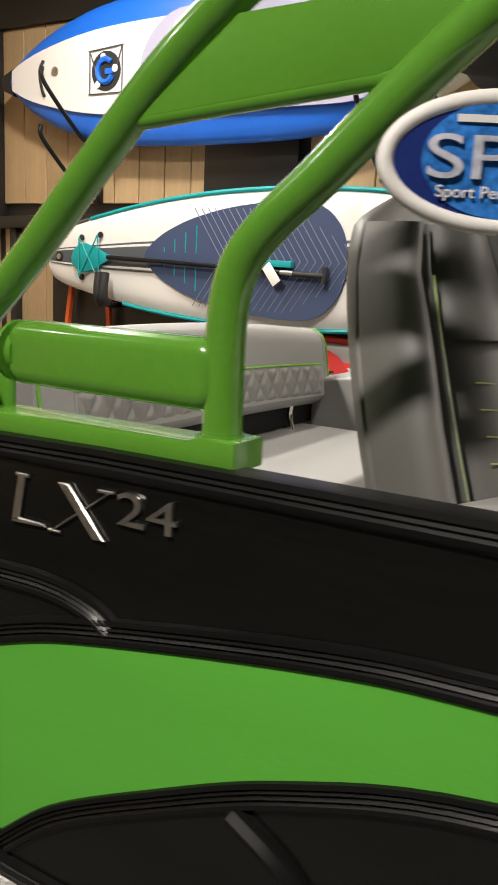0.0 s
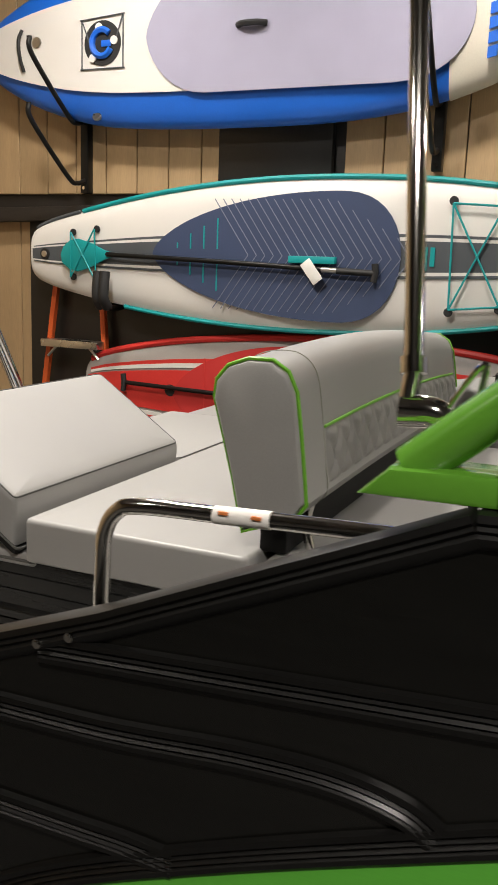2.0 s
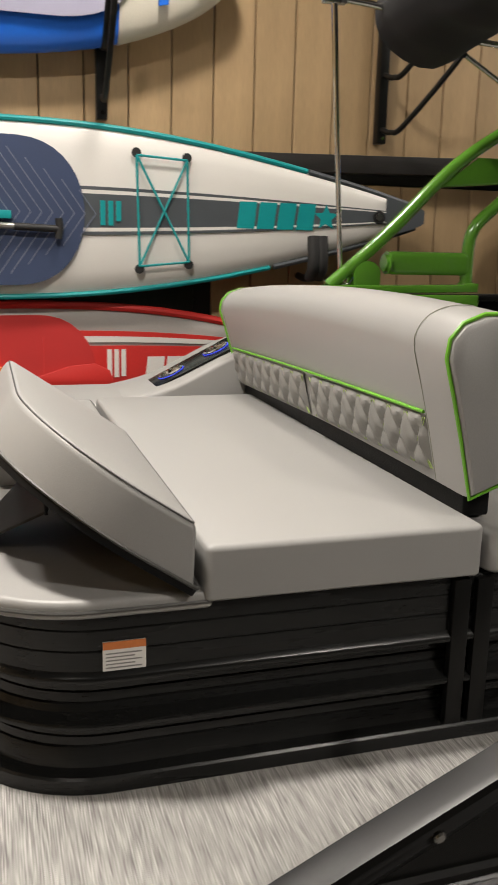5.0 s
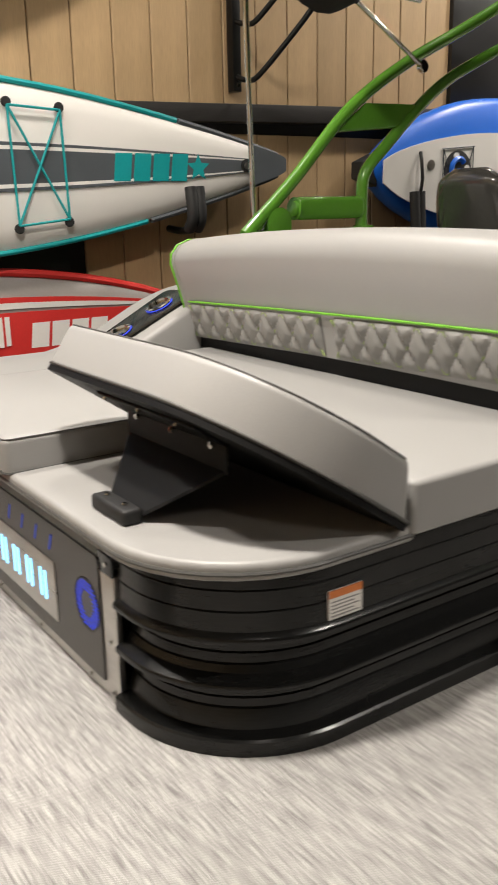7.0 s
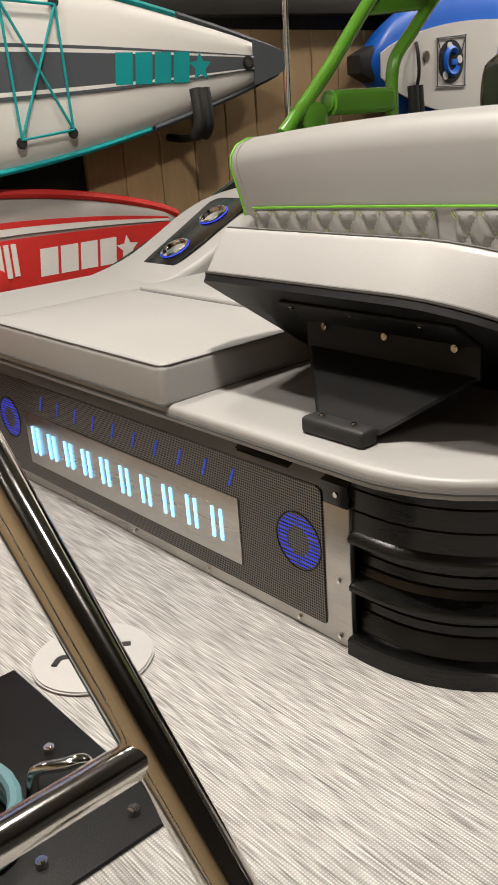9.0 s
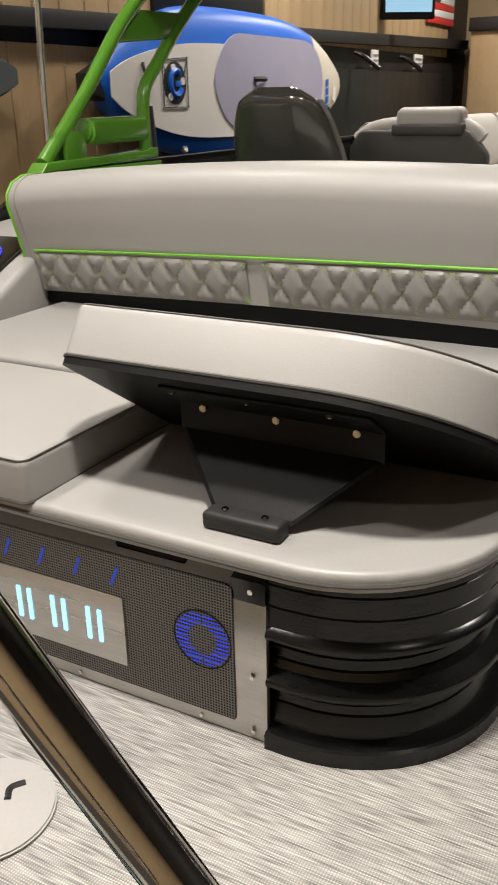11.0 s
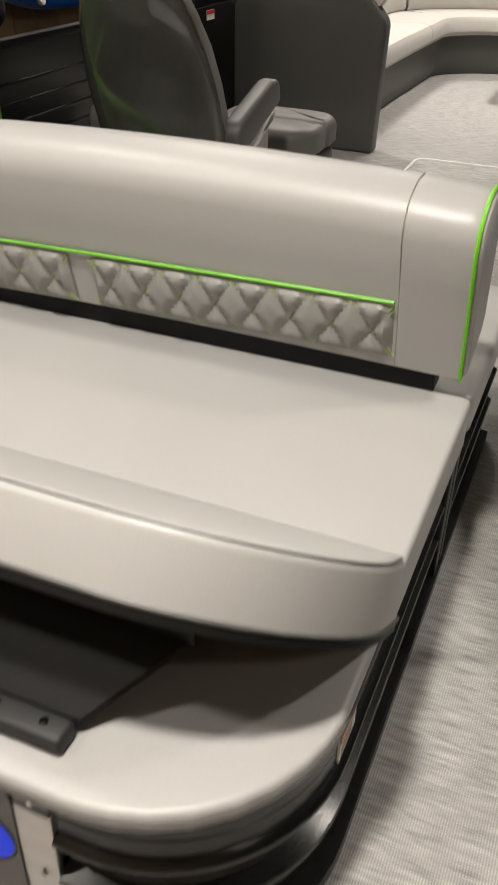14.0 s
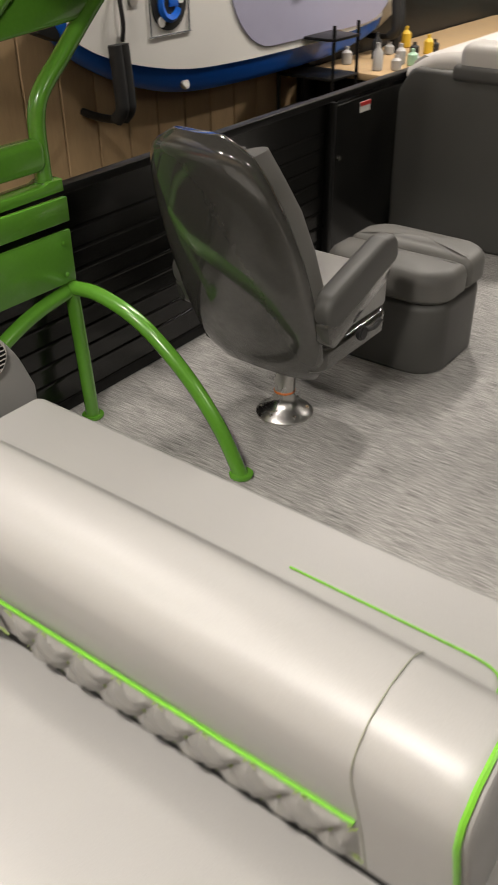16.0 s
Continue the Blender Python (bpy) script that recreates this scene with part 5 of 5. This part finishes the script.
def blue_board(x0, zc, yb, length=3.36, mark=.885, lo=-.60, hi=.60):
    """Blue inflatable board with a white deck, lilac pad and round mark, hung on its side."""
    b = thing("paddle_board", "blue and white inflatable board with a lilac pad on wall hooks", "paddle board", "paddle boards")
    k = length / 3.36
    S = spread([(x0 + u * k, h, zc) for u, h in ((0.0, .045), (.06, .10), (.2, .205), (.45, .315), (.8, .405), (1.2, .438), (1.8, .445), (2.3, .432), (2.7, .38), (3.0, .29), (3.2, .195), (3.32, .10), (3.36, .03))], 3)
    loft_board(S, yb, .17, BLUE, "hull", b, n=28, p=2.5)
    flat(band(S, x0 + .06 * k, x0 + 2.78 * k, lo, hi, 40), yb + .006, WHITE, "deck_skin", b, "white deck skin", t=.010)
    N = [s for s in S if s[0] >= x0 + 2.72 * k]
    loft_board([(x, h * 1.015, z) for x, h, z in N], yb - .006, .182, CREAM, "nose_cap", b, "cream nose", n=28, p=2.5)
    flat(blob(x0 + 1.18 * k, x0 + 2.92 * k, zc + .01, .29, .34, .42, 30), yb - .004, LILAC, "deck_pad", b, "lilac foam deck pad", t=.008)
    part("carry_handle", tube([(x0 + 1.72 * k, yb - .012, zc + .03), (x0 + 1.76 * k, yb - .04, zc + .03), (x0 + 1.84 * k, yb - .04, zc + .03), (x0 + 1.88 * k, yb - .012, zc + .03)], .016, 8), RUBBER, b, "black carry handle")
    cx = x0 + mark
    part("round_mark", disc((cx, yb - .006, zc), (0, 1, 0), .115, .006, 32), RUBBER, b, "round black mark")
    bm = tube([(cx + .062 * math.cos(a), yb - .012, zc + .066 * math.sin(a)) for a in [math.pi * (.25 + 1.6 * i / 14) for i in range(15)]], .018, 6)
    part("mark_curl", bm, BLUE, b, "blue curl print")
    part("mark_curl", box(cx - .005, cx + .055, yb - .016, yb - .009, zc - .02, zc + .012, .002), BLUE, b)
    for dx, dz in ((-.06, -.075), (.075, .01), (-.02, .08)):
        part("mark_dot", disc((cx + dx, yb - .012, zc + dz), (0, 1, 0), .022, .006, 14), PAPER, b)
    for a, c in (((-.14, .12), (.14, .14)), ((-.14, -.13), (.14, -.13)), ((-.13, .12), (-.13, -.13)), ((.13, .14), (.13, -.13)), ((-.13, .12), (-.08, .0)), ((.13, .14), (.09, .03))):
        cord([(cx + a[0], zc + a[1]), (cx + c[0], zc + c[1])], yb - .010, CHAR, "bungee", b, .0035)
    part("tail_fitting", prism([(x0 - .075, zc + .045), (x0 + .04, zc + .09), (x0 + .04, zc - .09), (x0 - .075, zc - .045)], yb + .03, yb + .13, bevel=.01), RUBBER, b, "black tail fitting")
    part("tail_handle", tube([(x0 + .36 * k, yb - .01, zc + .10), (x0 + .35 * k, yb - .03, zc + .04), (x0 + .36 * k, yb - .03, zc - .05), (x0 + .37 * k, yb - .01, zc - .12)], .010, 8), RUBBER, b)
    part("valve", disc((x0 + .46 * k, yb - .006, zc + .03), (0, 1, 0), .03, .01, 18, .003), BRUSHED, b)
    part("valve", disc((x0 + .84 * k, yb + .035, zc - .365), (0, 1, -.5), .028, .02, 18, .004), BRUSHED, b)
    for i in range(4):
        z = zc - .20 + i * .062
        flat([(x0 + 2.985 * k, z), (x0 + 3.03 * k, z + .01), (x0 + 3.03 * k, z + .058), (x0 + 2.985 * k, z + .048)], yb - .010, BLUE, "mark_block", b, t=.008)
    flat([(x0 + 3.13 * k, zc - .11), (x0 + 3.19 * k, zc - .13), (x0 + 3.20 * k, zc - .02), (x0 + 3.15 * k, zc)], yb - .008, PAPER, "label_tag", b)
    return b


blue_board(-4.70, 2.165, 4.20, 3.30)
blue_board(0.24, 1.085, 4.20, 3.16, .66, -.72, .52)

# red board, lowest on the rack
redb = thing("paddle_board", "red and grey inflatable paddle board low on the wall", "paddle board", "paddle boards")
YR = 4.30
S3 = spread([(-4.0, .12, .285), (-3.97, .16, .285), (-3.8, .22, .288), (-3.4, .29, .295), (-2.9, .335, .30), (-2.4, .345, .31), (-1.9, .315, .325), (-1.5, .245, .345), (-1.2, .145, .375), (-1.06, .07, .40), (-1.02, .025, .41)], 3)
loft_board(S3, YR, .13, GREYB, "hull", redb)
part("rail_stripe", tube([(x, YR + .03, z + h - .004) for x, (h, z) in [(x, hw_at(S3, x)) for x in np.linspace(-3.97, -1.05, 40)]], .02, 8, smoothed=False), RED, redb)
flat(band(S3, -3.98, -1.06, -.42, .42), YR, RED, "centre_stripe", redb, "red centre stripe")
for f0, f1 in ((.47, .56), (-.56, -.47)):
    flat(band(S3, -3.96, -1.12, f0, f1), YR, WHITE, "pin_stripe", redb)
    flat(band(S3, -3.96, -1.12, *( (.56, .64) if f0 > 0 else (-.64, -.56))), YR, RED, "pin_stripe", redb)
flat(blob(-3.40, -2.05, .285, .305, .75, .30, 26, .014), YR - .001, RED_PAD, "deck_pad", redb, "red foam deck pad", t=.009)
for x in (-3.2, -2.98, -2.75, -2.5, -2.3):
    part("groove", tube([(x, YR - .010, .10), (x, YR - .010, .50)], .003, 4, smoothed=False), RED, redb)
blocks(-1.815, .345, .50, .115, YR - .001, PAPER, redb)
for k in range(3):
    flat([(-2.0 + k * .034, .30 + .004 * k), (-1.978 + k * .034, .30 + .004 * k), (-1.978 + k * .034, .44), (-2.0 + k * .034, .44)], YR - .001, PAPER, "mark_block", redb, t=.008)
part("valve", disc((-3.88, YR - .006, .285), (0, 1, 0), .034, .012, 20, .003), RUBBER, redb)
part("valve", disc((-3.42, YR - .006, .30), (0, 1, 0), .034, .012, 20, .003), RUBBER, redb)
pad2 = thing("paddle", "black paddle with a red blade strapped to the red board", "paddle")
part("shaft", tube([(-3.70, YR - .03, .325), (-3.0, YR - .03, .308), (-2.35, YR - .03, .296)], .0125, 10), BLACK_RAIL, pad2)
part("blade", prism([(-2.36, .285), (-2.30, .275), (-2.20, .235), (-2.08, .215), (-2.0, .24), (-1.975, .29), (-1.99, .34), (-2.06, .375), (-2.18, .365), (-2.30, .325), (-2.36, .308)], YR - .032, YR - .022, bevel=.003), RED, pad2, "red plastic blade")
part("grip", tube([(-3.72, YR - .03, .375), (-3.715, YR - .03, .325), (-3.72, YR - .03, .275)], .016, 10), RUBBER, pad2)
part("strap", box(-2.70, -2.44, YR - .045, YR - .010, .335, .365, .004), ORANGE_P, pad2, "orange webbing strap")
part("tag", box(-2.60, -2.52, YR - .05, YR - .046, .275, .325, .001), PAPER, pad2, "white paper tag")

# ---------------------------------------------------------------- racks on the wall
def rack(x, zb, zt, hooks, thin=False):
    r = thing("wall_rack", "black tubular board hook bolted to the wall", "board rack", "wall racks")
    part("plate", box(x - .025, x + .025, 4.36, 4.415, zb, zt, .004), BLACK_RAIL, r)
    for z, reach, rise, dx in hooks:
        part("arm", tube([(x, 4.37, z), (x + dx * .1, 4.30, z - .02), (x + dx * .25, 4.22, z + .01), (x + dx, 4.22 - reach, z + rise * .75), (x + dx * 1.08, 4.20 - reach, z + rise)], .014, 10), BLACK_RAIL, r)
    part("bolt", disc((x, 4.358, zb + .03), (0, 1, 0), .01, .012, 10, .002), CHROME, r)
    return r


rack(-4.05, 1.40, 2.05, [(1.47, .26, .36, -.06), (1.80, .26, .36, -.05)])
rack(-2.0, 1.50, 2.30, [(1.60, .26, .36, .0), (1.82, .26, .42, .0)])
rack(-0.58, 1.47, 2.30, [(1.54, .22, .40, .22), (1.80, .22, .40, .22)])


def bumper(x, z, h=.14, r=.03):
    """A padded fork end under a board."""
    f = thing("board_cradle", "black padded cradle arm holding a board", "board rack", "board cradles")
    part("arm", tube([(x, 4.41, z - .10), (x, 4.30, z - .11), (x, 4.18, z - .10), (x, 4.14, z - .05)], .018, 10), BLACK_RAIL, f)
    for dx in (-.022, .022):
        part("pad", tube([(x + dx, 4.175, z - .10), (x + dx, 4.14, z - .06), (x + dx, 4.135, z), (x + dx, 4.15, z + h * .6)], r, 10), RUBBER, f, "black rubber pad")
    return f


bumper(-3.79, .86, .16)
bumper(-0.99, .90, .16)
bumper(-3.60, .12, .12)
bumper(0.52, .76, .34)
bumper(2.95, .80, .20)

# stepladder behind the boards
step = thing("step_ladder", "orange fibreglass stepladder with aluminium steps", "stepladder")
for s, x0, x1 in ((0, -4.44, -4.24), (1, -3.78, -3.93)):
    part("side_rail", tube([(x0, 4.30, FLOOR), (x1, 4.36, .92)], .022, 4, smoothed=False), ORANGE, step, "orange fibreglass rail")
for z in (-.40, -.12, .20, .50):
    t = (z - FLOOR) / (.92 - FLOOR)
    a, b = -4.44 + .20 * t, -3.78 - .15 * t
    sp = part("step", box(a, b, 4.25, 4.35, z, z + .045, .004), CAST, step, "aluminium step")
    for e, d in ((a + .02, .06), (b - .02, -.06)):
        part("brace", tube([(e, 4.30, z - .06), (e + d, 4.30, z)], .008, 6, smoothed=False), CAST, sp)


# ---------------------------------------------------------------- far end of the showroom
tv = thing("wall_screen", "small flat screen lit up on a wall arm", "television")
tm = Matrix.Translation((4.95, 4.20, 1.86)) @ Euler((0, 0, radians(-52))).to_matrix().to_4x4()
part("housing", box(-.26, .26, -.03, .04, -.20, .22, .012, 2, m=tm), BLACK_MATT, tv)
part("screen", box(-.225, .225, -.034, -.030, -.14, .19, m=tm), SCREEN, tv, "lit screen")
part("wall_arm", tube([(4.97, 4.22, 1.86), (4.98, 4.42, 1.86)], .03, 8, smoothed=False), BLACK_RAIL, tv)
flag = thing("painted_flag", "red and white striped wooden flag on the wall", "wall decoration")
for i in range(7):
    part("stripe", box(6.15, 7.1, 4.385, 4.405, 1.72 + i * .07, 1.788 + i * .07, .003), RED if i % 2 == 0 else PAPER, flag)
part("canton", box(6.15, 6.55, 4.37, 4.385, 1.94, 2.21, .003), CHAR, flag)
nook = tagged(part("wall_panel", box(2.3, 6.7, 4.36, 4.42, .1, 1.22, .004), WALL_BLACK), "dark recess under the timber ledge", "wall panel", kind="structure")
for sx, w in ((4.5, .16), (5.75, .26)):
    s = thing("shelf_sign", "small white printed card on the ledge front", "sign")
    part("card", box(sx - w / 2, sx + w / 2, 4.335, 4.35, 1.25, 1.39, .002), PAPER, s)
    for i in range(2):
        part("bar", box(sx - w * .36, sx + w * .36, 4.331, 4.3345, 1.29 + i * .045, 1.31 + i * .045), INK, s)
for hx in (4.05, 5.25):
    s = thing("wall_hook", "black steel board hook under the ledge", "hook", "wall hooks")
    part("arm", tube([(hx, 4.36, 1.36), (hx + .02, 4.28, 1.32), (hx + .10, 4.16, 1.22)], .022, 8), BLACK_RAIL, s)
cab = thing("display_cabinet", "tall tan timber cabinet with black frame and cornice", "cabinet")
part("body", box(7.05, 7.88, 3.66, 4.16, FLOOR, 1.66, .006), TAN, cab)
part("cornice", box(7.0, 7.89, 3.58, 4.18, 1.66, 1.80, .01), TRIM, cab)
part("post", box(7.0, 7.07, 3.60, 3.68, FLOOR, 1.66, .005), TRIM, cab)
part("shelf", box(7.07, 7.88, 3.36, 3.65, .87, .90, .004), TRIM, cab)
part("back_board", box(7.82, 7.88, 3.05, 3.61, .95, 1.75, .004), TAN, cab)
random.seed(4)
for i in range(14):
    b = thing("bottle", "small coloured care-product bottle on a shelf", "bottle", "bottles")
    x, y = 7.15 + random.random() * .6, 3.39 + random.random() * .18
    h = .08 + random.random() * .10
    part("body", lathe([(.022, .90), (.026, .905), (.026, .90 + h * .7), (.012, .90 + h * .85), (.012, .90 + h)], (x, y, 0), 12), random.choice([RED, PAPER, ORANGE_P, RUBBER, PAPER]), b)
counter = thing("work_counter", "dark counter with a wooden top along the wall", "counter")
part("body", box(2.35, 4.9, 3.86, 4.34, FLOOR, .56, .006), BLACK_RAIL, counter)
part("top", box(2.30, 4.95, 3.80, 4.345, .56, .60, .008), TAN, counter, "stained timber top")
for i in range(13):
    b = thing("bottle", "small care-product bottle on the counter", "bottle", "counter bottles")
    x, y = 2.40 + random.random() * .9, 3.86 + random.random() * .36
    h = .06 + random.random() * .09
    part("body", lathe([(.025, .60), (.030, .606), (.030, .60 + h * .66), (.012, .60 + h * .82), (.012, .60 + h)], (x, y, 0), 12), random.choice([PALEGREEN, HATCH, YELLOW, RUBBER, RUBBER, RUBBER, HATCH]), b)
rackd = thing("wire_shelf", "black wire display shelf beside the counter", "shelf")
for x in (1.99, 2.24):
    for y in (4.0, 4.36):
        part("post", tube([(x, y, FLOOR), (x, y, .88)], .010, 8, smoothed=False), BLACK_RAIL, rackd)
for z in (.15, .40, .60, .80):
    part("shelf", box(1.98, 2.25, 3.99, 4.37, z, z + .015, .003), BLACK_RAIL, rackd)
stand = thing("paddle_board", "white and teal paddle board standing on end", "paddle board", "paddle boards")
sm2 = Matrix.Translation((7.45, 2.72, FLOOR)) @ Euler((0, 0, radians(-20))).to_matrix().to_4x4()
SB = [(0, .12), (.05, .18), (.3, .27), (.8, .36), (1.5, .40), (2.2, .37), (2.7, .27), (3.0, .16), (3.15, .05)]
ol = [(h, z) for z, h in SB] + [(-h, z) for z, h in SB[::-1]]
part("hull", prism(ol, -.06, .06, "x", bevel=.03, seg=3, m=sm2), WHITE, stand)
part("print", prism([(h * .45, z) for z, h in SB[1:-1]] + [(-h * .92, z) for z, h in SB[1:-1][::-1]], -.064, -.0605, "x", m=sm2), TEAL, stand, "teal print")
blade = thing("paddle", "teal paddle leaning on the standing board", "paddle")
part("blade", prism(rounded([(.05, 1.35), (.30, 1.30), (.34, 1.75), (.10, 1.80)], .09), -.12, -.10, "x", .006, m=sm2), TEAL, blade)
part("shaft", tube([sm2 @ Vector((-.11, .18, 1.5)), sm2 @ Vector((-.13, -.05, 0.02))], .015, 8, smoothed=False), RUBBER, blade)

# ---------------------------------------------------------------- wall boards, one by one
PW = .207
mesh_cache = {}


def plank(x, w, z0, z1):
    key = (round(w, 3), round(z1 - z0, 3))
    if key not in mesh_cache:
        bm = box(0, w - .006, 0, .026, 0, z1 - z0, .004, 1)
        bmesh.ops.recalc_face_normals(bm, faces=bm.faces)
        me = bpy.data.meshes.new("plank")
        bm.to_mesh(me)
        bm.free()
        me.materials.append(TAN)
        mesh_cache[key] = me
    ob = new("plank", mesh_cache[key])
    ob.parent = wall_north
    ob.location = (x, WY - .0, z0)


x = -4.97
while x < 7.0:
    if not (-3.2 - PW * .5 < x < -2.55 - PW * .5 or 1.03 - PW * .5 < x < 2.4 - PW * .5):
        plank(x, PW, 1.40, 2.56)
    if x < 2.25 and not -4.47 - PW * .3 < x < -1.55 - PW * .5:
        plank(x, PW, FLOOR, 1.27)
    x += PW
